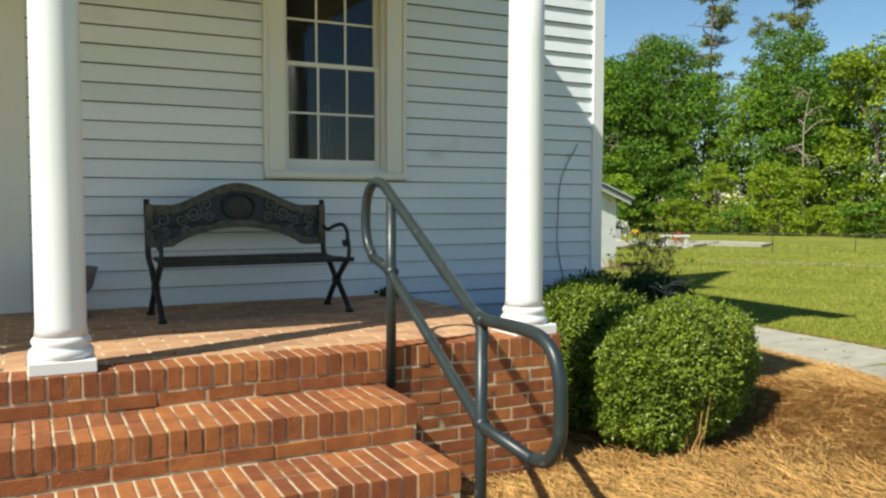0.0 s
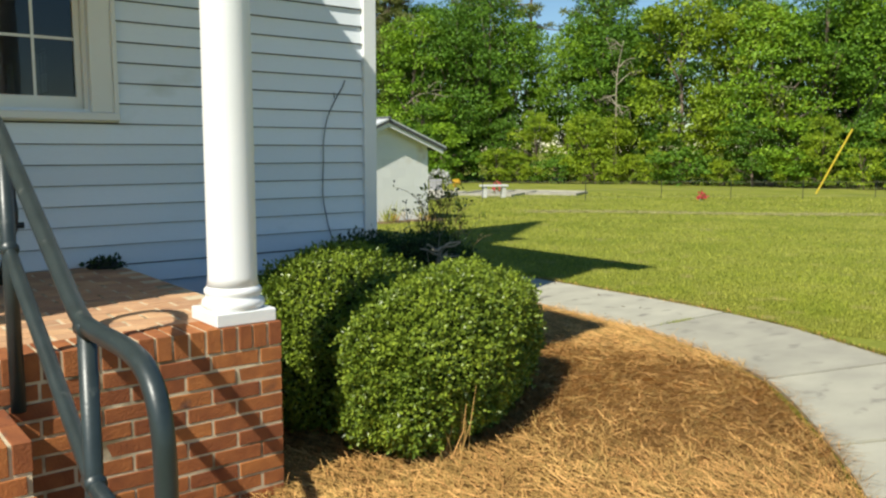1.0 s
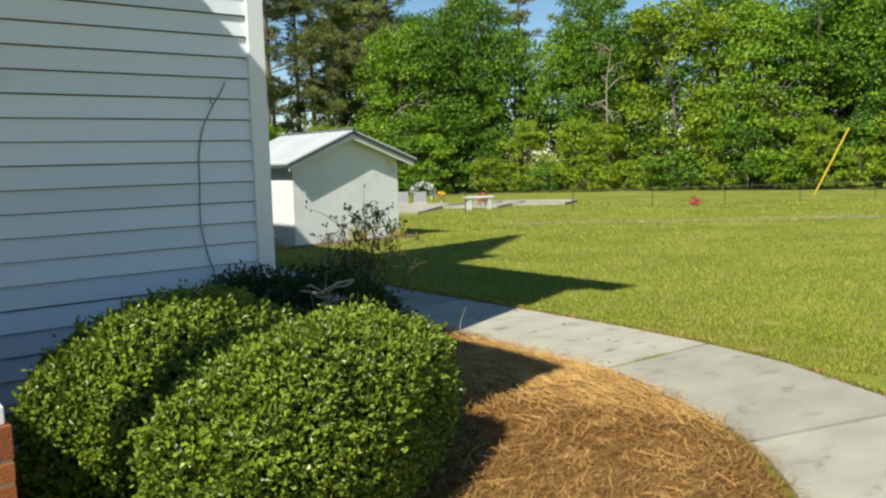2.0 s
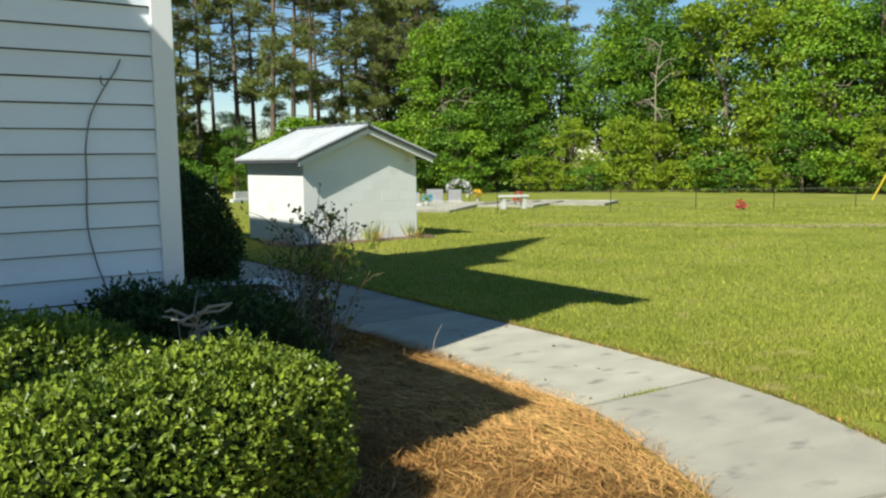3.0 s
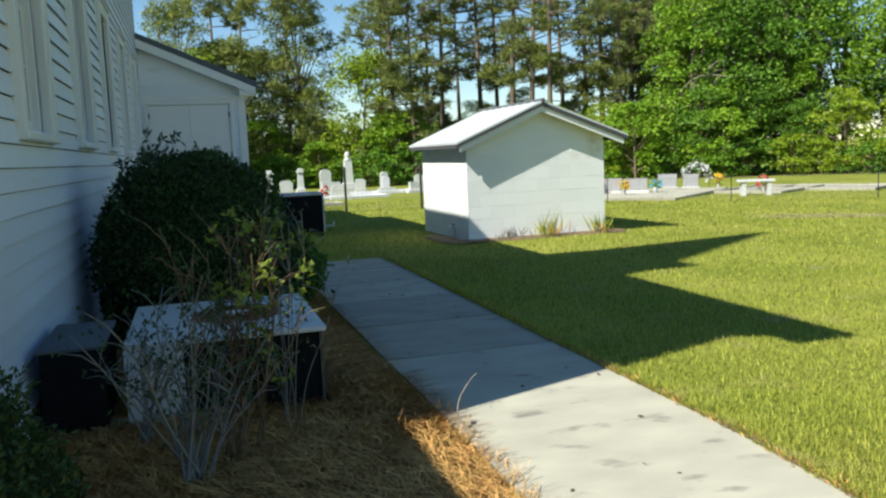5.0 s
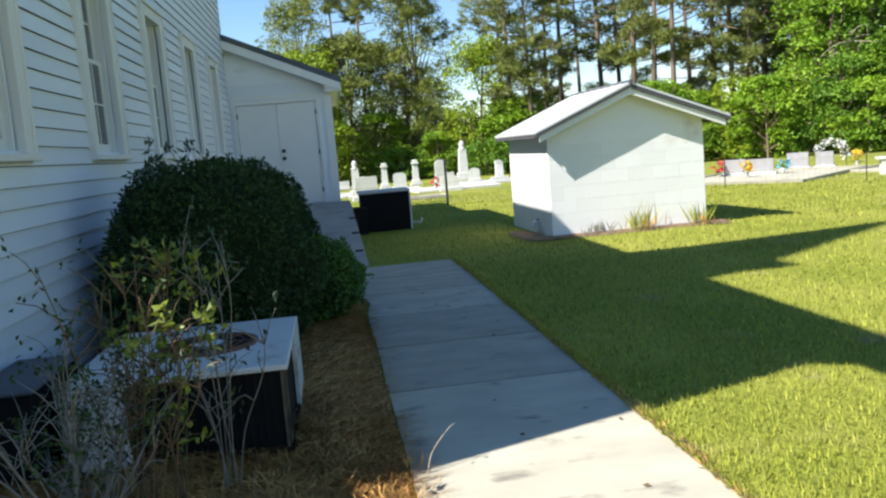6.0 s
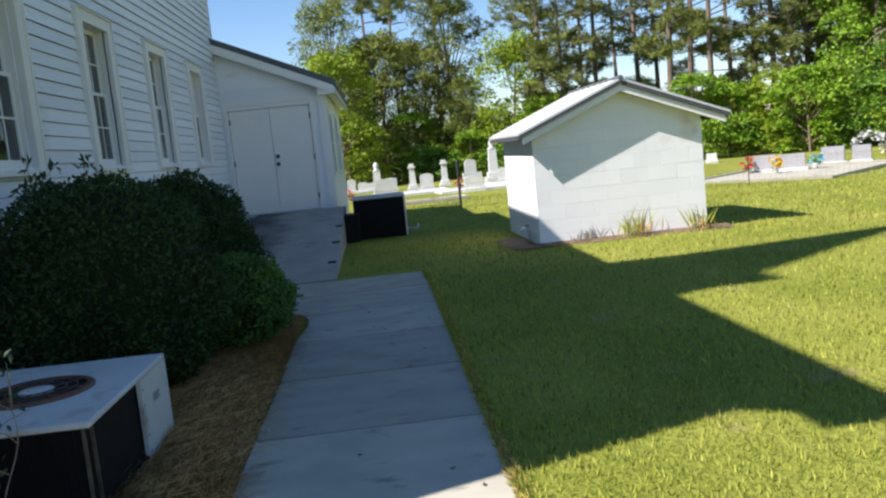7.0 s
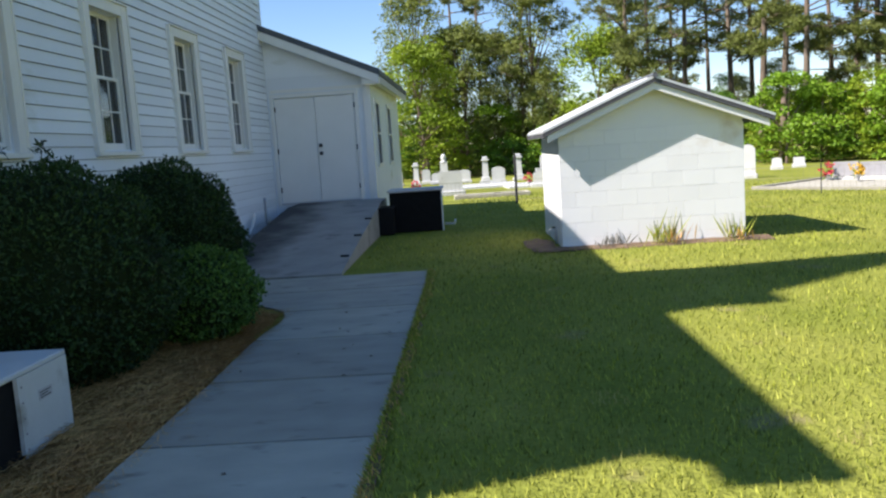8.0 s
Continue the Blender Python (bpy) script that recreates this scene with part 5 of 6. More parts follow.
# ---- block shed ----
def make_shed():
    shed = thing("shed", "small white painted concrete block shed with metal roof", "shed")
    x0, x1, y0, y1 = 4.97, 7.36, 8.93, 11.5
    ridge = 6.2
    slope = {-1: 0.42, 1: 0.385}
    top = lambda x: 2.08 - slope[-1 if x < ridge else 1] * abs(x - ridge)
    core = part("wall", bx(x0 + 0.012, y0 + 0.012, -0.15, x1 - 0.012, y1 - 0.012, 1.5), BLOCK, shed)
    bm = bmesh.new()
    extrude_y(bm, [(x0 + 0.012, 1.501), (x1 - 0.012, 1.501), (x1 - 0.012, top(x1)), (ridge, top(ridge)), (x0 + 0.012, top(x0))], y0 + 0.004, y1 - 0.02)
    part("gable", bm, BLOCK, shed)
    rs = random.Random(5)
    for c in range(8):
        z = -0.08 + 0.2 * c
        h = 0.194 if c < 7 else 0.18
        off = 0.2 if c % 2 else 0.0
        u = x0 - off
        while u < x1 - 0.01:
            a, b = max(u, x0) + 0.0006, min(u + 0.4, x1) - 0.0006
            if b - a > 0.03:
                o = rs.uniform(0, 0.0014)
                part("block", bx(a, y0 - o, z + 0.001, b, y0 + 0.0115, z + h + 0.005, bevel=0.0015), BLOCK, core)
            u += 0.4
        v = y0 + 0.015 - off
        while v < y1 - 0.03:
            a, b = max(v, y0 + 0.014) + 0.0006, min(v + 0.4, y1) - 0.0006
            if b - a > 0.03:
                o = rs.uniform(0, 0.0014)
                part("block", bx(x0 - o, a, z + 0.001, x0 + 0.0115, b, z + h + 0.005, bevel=0.0015), BLOCK, core)
            v += 0.4
    for s in (-1, 1):
        e = 4.76 if s < 0 else 7.69
        ze = 2.145 - slope[s] * abs(e - ridge)
        bm = bmesh.new()
        extrude_y(bm, [(e, ze - 0.025), (ridge, 2.12), (ridge, 2.15), (e, ze + 0.005)] if s < 0 else [(ridge, 2.12), (e, ze - 0.025), (e, ze + 0.005), (ridge, 2.15)], 8.7, 11.65)
        roof = part("roof_sheet", bm, TIN, shed)
        n = 9
        for k in range(1, n):
            y = 8.7 + (11.65 - 8.7) * k / n
            part("rib", tube(bmesh.new(), [(e, y, ze + 0.008), (ridge, y, 2.153)], 0.012, 5), TIN, roof)
        bm = bmesh.new()
        extrude_y(bm, [(e, ze - 0.08), (ridge, 2.065), (ridge, 2.119), (e, ze - 0.027)] if s < 0 else [(ridge, 2.065), (e, ze - 0.08), (e, ze - 0.027), (ridge, 2.119)], 8.705, 8.733)
        part("barge_board", bm, GREYBOARD, shed)
        bm = bmesh.new()
        e2 = e - s * 0.06
        extrude_y(bm, [(e2, ze - 0.15), (ridge, 1.975), (ridge, 2.062), (e2, ze - 0.06)] if s < 0 else [(ridge, 1.975), (e2, ze - 0.15), (e2, ze - 0.06), (ridge, 2.062)], 8.735, 8.775)
        part("trim_board", bm, TRIM, shed)
        part("eave_board", bx(min(e, e - s * 0.03), 8.78, ze - 0.085, max(e, e - s * 0.03), 11.6, ze - 0.03), GREYBOARD, shed)
    part("ridge_cap", tube(bmesh.new(), [(ridge, 8.68, 2.15), (ridge, 11.66, 2.15)], 0.035, 8), SHINGLE, shed)
    spigot = thing("garden_tap", "white garden tap on a short pipe beside the shed", "tap", pose(4.9, 9.6, 0))
    part("pipe", tube(bmesh.new(), [(0.05, 0, -0.02), (0.05, 0, 0.16), (-0.03, 0, 0.18), (-0.07, 0, 0.12)], 0.018, 8), PVC, spigot, smooth=True)
    part("handle", lathe(bmesh.new(), [(0.03, 0), (0.03, 0.015), (0.005, 0.02)], sides=10), BLACK, spigot, smooth=True, m=pose(0.02, 0, 0.2))
    bm = bmesh.new()
    n = 40
    rows = []
    for i in range(n + 1):
        x = 4.7 + 2.95 * i / n
        w = 0.26 + 0.12 * noise.noise(Vector((x * 2, 0, 1)))
        rows.append([bm.verts.new((x, y0 - w * k / 4 + 0.01, -0.015 + 0.03 * (1 - k / 4) + 0.01 * noise.noise(Vector((x * 5, k, 3))))) for k in range(5)])
    for p, q in zip(rows, rows[1:]):
        for k in range(4):
            bm.faces.new((p[k], p[k + 1], q[k + 1], q[k]))
    solid("mulch", bm, SOIL, "strip of dry brown soil and mulch along the shed", "mulch", "stuff", smooth=True)
    for k, (x, n, h, mt, lab) in enumerate(((5.65, 24, 0.22, STEM, "dry brown weeds"), (6.28, 24, 0.42, BLADE, "green leafy weeds"), (6.42, 22, 0.26, STRAW, "dry brown weeds"), (6.15, 20, 0.26, BLADE, "green leafy weeds"), (7.18, 22, 0.36, BLADE, "green leafy weeds"), (7.25, 16, 0.18, STRAW, "dry brown weeds"), (5.5, 14, 0.16, STEM, "dry brown weeds"))):
        make_tuft("weed", x, 8.8, n, h, mt, lab + " growing along the white shed wall", 60 + k, 0.2, 0.02)


def make_soil_patch(x, y, rx, ry, seed):
    """A thin ragged patch of bare earth lying on the lawn."""
    bm = bmesh.new()
    rings = [[bm.verts.new((x, y, ground_z(x, y) + 0.012))]]
    for j in range(1, 6):
        ring = []
        for k in range(36):
            a = k * math.tau / 36
            q = j / 5 * (1 + 0.35 * noise.noise(Vector((math.cos(a) * 1.6, math.sin(a) * 1.6, seed))) + 0.16 * noise.noise(Vector((math.cos(a) * 6, math.sin(a) * 6, seed))))
            px, py = x + rx * q * math.cos(a), y + ry * q * math.sin(a)
            ring.append(bm.verts.new((px, py, ground_z(px, py) + (0.012 if j < 5 else -0.006) + 0.006 * noise.noise(Vector((px * 7, py * 7, 2))))))
        rings.append(ring)
    for k in range(36):
        bm.faces.new((rings[0][0], rings[1][k], rings[1][(k + 1) % 36]))
        for p, q in zip(rings[1:], rings[2:]):
            bm.faces.new((p[k], q[k], q[(k + 1) % 36], p[(k + 1) % 36]))
    solid("bare_soil", bm, SOIL, "thin patch of bare brown earth in the lawn", "soil", "stuff", smooth=True)


make_shed()
make_soil_patch(4.7, 9.5, 0.22, 0.75, 3.0)
make_soil_patch(4.86, 8.75, 0.3, 0.16, 9.0)


# ---- graveyard ----
def at_ground(x, y, rz=0.0, s=1.0):
    return Matrix.Translation((x, y, ground_z(x, y) - 0.03)) @ Matrix.Rotation(radians(rz), 4, "Z") @ Matrix.Scale(s, 4)


def stone_base(t, w, d, h):
    part("base", bx(-w / 2, -d / 2, 0, w / 2, d / 2, h, bevel=0.015), STONE, t)


def make_tablet(m, w, h, label, material=STONE, round_top=True):
    t = thing("gravestone", label, "gravestone", m, group="gravestones")
    stone_base(t, w * 1.25, 0.36, 0.16)
    bm = bmesh.new()
    pts = [(-w / 2, 0.161), (w / 2, 0.161), (w / 2, h * 0.82)]
    if round_top:
        pts += [(w / 2 * math.cos(a * math.pi / 10), h * 0.82 + h * 0.18 * math.sin(a * math.pi / 10)) for a in range(1, 10)]
    pts += [(-w / 2, h * 0.82)]
    extrude_y(bm, pts, -0.09, 0.09)
    part("tablet", bm, material, t)
    return t


def make_obelisk(m, h, label, top="ball"):
    t = thing("grave_monument", label, "monument", m, group="grave monuments")
    stone_base(t, h * 0.42, h * 0.42, h * 0.1)
    part("plinth", bx(-h * 0.15, -h * 0.15, h * 0.101, h * 0.15, h * 0.15, h * 0.22, bevel=0.02), STONE, t)
    bm = bmesh.new()
    a = [bm.verts.new((sx * h * 0.11, sy * h * 0.11, h * 0.221)) for sx, sy in ((-1, -1), (1, -1), (1, 1), (-1, 1))]
    b = [bm.verts.new((sx * h * 0.085, sy * h * 0.085, h * 0.78)) for sx, sy in ((-1, -1), (1, -1), (1, 1), (-1, 1))]
    bm.faces.new(b)
    for k in range(4):
        bm.faces.new((a[k], a[(k + 1) % 4], b[(k + 1) % 4], b[k]))
    part("shaft", bm, STONE, t)
    if top == "ball":
        part("finial", lathe(bmesh.new(), [(h * 0.1, h * 0.781), (h * 0.1, h * 0.8), (h * 0.05, h * 0.82), (h * 0.065, h * 0.87), (h * 0.07, h * 0.91), (h * 0.05, h * 0.97), (h * 0.01, h)], sides=14), STONE, t, smooth=True)
    else:
        part("cap", bx(-h * 0.13, -h * 0.13, h * 0.781, h * 0.13, h * 0.13, h * 0.84, bevel=0.02), STONE, t)
        part("cap_top", bx(-h * 0.09, -h * 0.09, h * 0.841, h * 0.09, h * 0.09, h * 0.93, bevel=0.03), STONE, t)
    return t


def make_plot(m, w, d, label, material):
    t = thing("grave_plot", label, "grave plot", m, group="grave plots")
    part("slab", bx(-w / 2 + 0.1, -d / 2 + 0.1, -0.05, w / 2 - 0.1, d / 2 - 0.1, 0.07), material, t)
    for a in ((-w / 2, -d / 2, w / 2, -d / 2 + 0.1), (-w / 2, d / 2 - 0.1, w / 2, d / 2), (-w / 2, -d / 2 + 0.1, -w / 2 + 0.1, d / 2 - 0.1), (w / 2 - 0.1, -d / 2 + 0.1, w / 2, d / 2 - 0.1)):
        part("kerb", bx(a[0], a[1], -0.05, a[2], a[3], 0.12, bevel=0.01), material, t)
    return t


def make_flowers(m, material, label, seed, n=70, r=0.16):
    rng = np.random.default_rng(seed)
    t = thing("flower_bunch", label, "flowers", m, group="grave flowers")
    part("vase", lathe(bmesh.new(), [(0.05, 0), (0.07, 0.1), (0.06, 0.14)], sides=10), STONE, t)
    p, d = blob_points(n, (0, 0, 0.28), (r, r, r * 0.8), rng, 0.15)
    for k in range(10):
        s = slice(k * n // 10, (k + 1) * n // 10)
        c = p[s].mean(axis=0) * np.array([1.35, 1.35, 1.0])
        c = p[s][0] * 0.8 + c * 0.2
        q = np.tile(c, (len(p[s]), 1)) + rng.normal(size=p[s].shape) * 0.022
        part("bloom", leaves("bloom", q, d[s][0] + rng.normal(size=d[s].shape) * 0.7, 0.09, 0.08, material, rng), None, t)
    part("greenery", leaves("greenery", np.tile([[0, 0, 0.12]], (20, 1)), d[:20] + np.array([0, 0, 0.6]), 0.25, 0.03, BOX, rng), None, t)
    return t


W1 = "weathered white upright gravestone in the churchyard"
for x, y, w, h, rz, rt in ((1.25, 43.7, 0.45, 0.8, 4, True), (-0.1, 41.8, 0.4, 0.9, -4, True), (2.3, 43.0, 0.9, 0.6, 2, False), (3.03, 27.2, 0.82, 1.05, 3, False), (1.9, 41.5, 0.5, 0.6, 0, True), (6.46, 29.5, 0.7, 0.62, -3, True),
                           (7.66, 41.2, 0.6, 1.25, 4, True), (8.9, 37.8, 0.5, 0.7, -5, True), (10.7, 33.2, 0.9, 0.62, 8, False), (11.6, 33.0, 0.9, 0.62, 8, False), (9.8, 36.0, 0.35, 0.8, 0, True), (5.0, 36.0, 0.6, 0.8, 0, True),
                           (13.0, 32.0, 1.2, 0.6, 8, False), (3.4, 40.5, 0.6, 0.7, 0, True), (10.4, 39.0, 0.4, 1.0, 3, True), (7.2, 36.5, 0.9, 0.75, 4, False), (6.7, 34.2, 0.35, 0.5, 0, True), (11.9, 37.5, 0.5, 0.8, -3, True),
                           (13.1, 26.3, 0.5, 1.15, -20, True), (16.5, 33.0, 0.4, 0.5, -20, True), (17.8, 34.0, 0.45, 0.55, -20, False), (12.6, 35.5, 0.4, 0.7, 0, True), (9.3, 33.6, 0.8, 0.35, 3, False)):
    make_tablet(at_ground(x, y, rz), w, h, W1, STONE, rt)
G1 = "broad grey granite headstone standing on a paved plot"
for x, y, w, h, rz in ((13.95, 20.85, 0.62, 0.68, -35), (14.45, 20.25, 0.72, 0.66, -35), (16.3, 21.35, 0.62, 0.74, -38), (16.95, 20.95, 0.5, 0.72, -38)):
    make_tablet(at_ground(x, y, rz), w, h, G1, GRANITE, False)
make_obelisk(at_ground(8.75, 40.3), 2.15, "tall white grave monument with rounded draped top")
make_obelisk(at_ground(2.75, 29.5), 1.5, "white grave monument with a turned finial")
make_obelisk(at_ground(6.15, 39.8), 1.45, "white pillar monument with a square cap", "cap")
make_obelisk(at_ground(4.45, 38.4), 1.4, "broad white pillar monument with a square cap", "cap")
make_obelisk(at_ground(0.9, 40.8), 1.3, "slender white pillar gravestone", "cap")
for x, y, w, d, rz in ((6.8, 31.0, 3.4, 2.4, 4), (3.9, 33.0, 3.6, 2.6, 4), (9.3, 34.5, 3.2, 2.4, 4), (14.15, 19.5, 4.0, 5.0, -51.5), (18.2, 18.6, 2.2, 3.6, -60), (20.0, 17.8, 3.0, 2.2, -60), (4.4, 24.5, 2.4, 0.9, 3)):
    make_plot(at_ground(x, y, rz), w, d, "low pale concrete grave plot with raised kerb", STONE if y > 25 else CONCRETE)


def make_arch_spray(m):
    """A horseshoe of white cloth flowers on a wire stand."""
    rng = np.random.default_rng(230)
    t = thing("flower_arch", "arched stand of white and green cloth flowers at a grave", "flowers", m)
    part("stand", tube(bmesh.new(), [(0.42 * math.cos(a * math.pi / 12), 0, 0.45 + 0.42 * math.sin(a * math.pi / 12)) for a in range(13)], 0.014, 6), DARKMETAL, t, smooth=True)
    for sx in (-0.42, 0.42):
        part("leg", tube(bmesh.new(), [(sx, 0, 0), (sx, 0, 0.45)], 0.012, 6), DARKMETAL, t)
    for k in range(15):
        a = k * math.pi / 14
        c = np.array([0.42 * math.cos(a), -0.02, 0.45 + 0.42 * math.sin(a)])
        q = np.tile(c, (26, 1)) + rng.normal(size=(26, 3)) * 0.05
        part("bloom", leaves("bloom", q, rng.normal(size=(26, 3)) + np.array([0, -0.6, 0.3]), 0.1, 0.08, BOX if k % 4 == 2 else STONE, rng), None, t)


make_arch_spray(at_ground(17.6, 21.6, -38))
for k, (x, y, mt, col) in enumerate(((13.45, 20.8, RED, "red"), (13.75, 19.75, GOLD, "yellow"), (14.95, 19.9, TEAL, "teal"), (20.77, 11.14, RED, "red"), (17.0, 17.3, RED, "red"), (18.0, 20.9, GOLD, "white and yellow"), (6.0, 30.6, RED, "red"), (1.6, 29.9, RED, "red"))):
    make_flowers(at_ground(x, y) @ Matrix.Translation((0, 0, 0.1 if k != 3 else -0.1)), mt, "small bunch of %s cloth flowers at a grave" % col, 200 + k)
benchm = thing("stone_bench", "small pale stone bench beside a grave plot", "bench", at_ground(16.2, 16.6, -24))
part("seat", bx(-0.5, -0.17, 0.4, 0.5, 0.17, 0.47, bevel=0.01), STONE, benchm)
for s in (-0.35, 0.35):
    part("leg", bx(s - 0.06, -0.13, 0, s + 0.06, 0.13, 0.399), STONE, benchm)


def make_fence():
    fence = thing("fence", "low dark wire churchyard fence on thin metal posts", "fence")
    line = [(-2.0, 22.0), (1.5, 20.9), (4.95, 19.8), (6.9, 18.8), (9.2, 17.9), (11.6, 16.8), (14.0, 14.7), (16.9, 12.9), (19.85, 12.1), (22.0, 10.8), (25.0, 9.8), (28.0, 8.6), (31.0, 7.4)]
    for k, (x, y) in enumerate(line):
        z = ground_z(x, y) - 0.05
        h = 1.25 if k in (2, 3) else 0.72
        post = part("post", tube(bmesh.new(), [(x, y, z), (x, y, z + h)], 0.035 if k in (2, 3) else 0.013, 8), DARKMETAL, fence)
        if k in (2, 3):
            part("post_cap", lathe(bmesh.new(), [(0.045, z + h), (0.03, z + h + 0.04), (0.005, z + h + 0.06)], x, y, 8), DARKMETAL, post)
    for (xa, ya), (xb, yb) in zip(line, line[1:]):
        za, zb = ground_z(xa, ya), ground_z(xb, yb)
        bm = bmesh.new()
        for h in (0.1, 0.35, 0.6):
            tube(bm, [(xa, ya, za + h), (xb, yb, zb + h)], 0.004, 4)
        n = int(math.hypot(xb - xa, yb - ya) / 0.12)
        for i in range(1, n):
            t = i / n
            x, y, z = xa + (xb - xa) * t, ya + (yb - ya) * t, za + (zb - za) * t
            tube(bm, [(x, y, z + 0.02), (x, y, z + 0.62)], 0.0025, 3)
        part("wire_panel", bm, WIRE, fence)


make_fence()
guy = thing("guy_wire_guard", "leaning yellow guy-wire guard at the edge of the woods", "wire guard", pose(30.8, 12.3, -0.35))
part("guard", tube(bmesh.new(), [(0, 0, 0), (0.62, -1.1, 2.75)], 0.04, 8), YELLOW, guy)
part("wire", tube(bmesh.new(), [(0.62, -1.1, 2.75), (2.15, -3.8, 9.6)], 0.008, 5), DARKMETAL, guy)


# ---- woods ----
def sprays(name, pos, axis, length, width, material, rng, face):
    """One mesh of many three-cornered leaf sprays for trees that stand far off."""
    n = len(pos)
    axis = unit(axis)
    side = unit(np.cross(axis, unit(unit(face) + 0.55 * unit(rng.normal(size=(n, 3))))))
    ln = (length * rng.uniform(0.6, 1.3, n))[:, None]
    wd = (width * rng.uniform(0.6, 1.3, n))[:, None]
    v = np.empty((n, 3, 3))
    v[:, 0] = pos - side * wd * 0.5
    v[:, 1] = pos + side * wd * 0.5
    v[:, 2] = pos + axis * ln
    me = bpy.data.meshes.new(name)
    me.from_pydata(v.reshape(-1, 3).tolist(), [], np.arange(3 * n).reshape(-1, 3).tolist())
    me.materials.append(material)
    return me


def make_broadleaf(name, h, w, seed, material, label, low=0.12, clumps=150, per=108, leaf=0.135, flat=0.58):
    """A trunk, limbs, and a crown of tiered, flattened leaf clumps that stand apart from each other."""
    rng = np.random.default_rng(seed)
    tree = thing(name, label, "tree", group="trees of the woods")
    r2 = random.Random(seed)
    lean = Vector((r2.uniform(-0.4, 0.4), r2.uniform(-0.4, 0.4), 0))
    bm = tube(bmesh.new(), smooth_path([(0, 0, -0.3), Vector((0, 0, h * 0.3)) + lean * 0.4, Vector((0, 0, h * 0.65)) + lean, Vector((0, 0, h * 0.93)) + lean * 1.4], 4), 0.017 * h, 8, 0.02)
    centres = []
    for k in range(clumps):
        z = h * (low + (1 - low) * r2.random() ** 0.8)
        u = (z / h - low) / (1 - low)
        rad = w * (0.35 + 0.75 * math.sin(math.pi * min(1, 0.18 + 0.82 * u)) ** 0.8) * math.sqrt(r2.uniform(0.2, 1)) * r2.uniform(0.75, 1.2)
        a = r2.uniform(0, math.tau)
        centres.append(Vector((rad * math.cos(a), rad * math.sin(a), z)) + lean * u)
    for c in centres[::8]:
        s = Vector((lean.x * 0.6, lean.y * 0.6, max(0.1 * h, c.z * 0.6)))
        tube(bm, [s, (s + c) / 2 + Vector((0, 0, 0.15)), c], 0.03 + 0.004 * h, 5, 0.015)
    part("trunk", bm, BARK, tree, smooth=True)
    pos, ax, fc = [], [], []
    for c in centres:
        r = r2.uniform(0.3, 0.85) * w / 2.4
        n = int(per * r2.uniform(0.6, 1.3) * (0.45 + 0.95 * r / (w / 2.4)))
        d = unit(rng.normal(size=(n, 3)))
        d[:, 2] = np.abs(d[:, 2]) * np.where(rng.random(n) < 0.78, 1, -0.6)
        out = np.array(Vector((c.x, c.y, 0)).normalized())
        q = d * r * np.array([1.25, 1.25, flat]) * rng.uniform(0.55, 1.0, (n, 1)) ** 0.5
        q[:, 2] -= 0.22 * r * (q[:, 0] ** 2 + q[:, 1] ** 2) / (r * r)
        k = np.array([noise.noise(Vector(v) * 2.3 / r) for v in q[::6]])
        q[::6] *= (1 + 0.5 * k)[:, None]
        pos.append(np.array(c) + q)
        ax.append(d * 0.6 + rng.normal(size=(n, 3)) * 0.5 + out * 0.4 + np.array([0, 0, -0.15]))
        fc.append(d * np.array([0.7, 0.7, 1.0]) + np.array([0, 0, 0.5]) + 0.35 * out)
    pos, ax, fc = np.concatenate(pos), np.concatenate(ax), np.concatenate(fc)
    ok = pos[:, 2] > 0.1
    part("crown", sprays("crown", pos[ok], ax[ok], leaf * 1.25, leaf * 1.1, material, rng, fc[ok]), None, tree)
    return tree


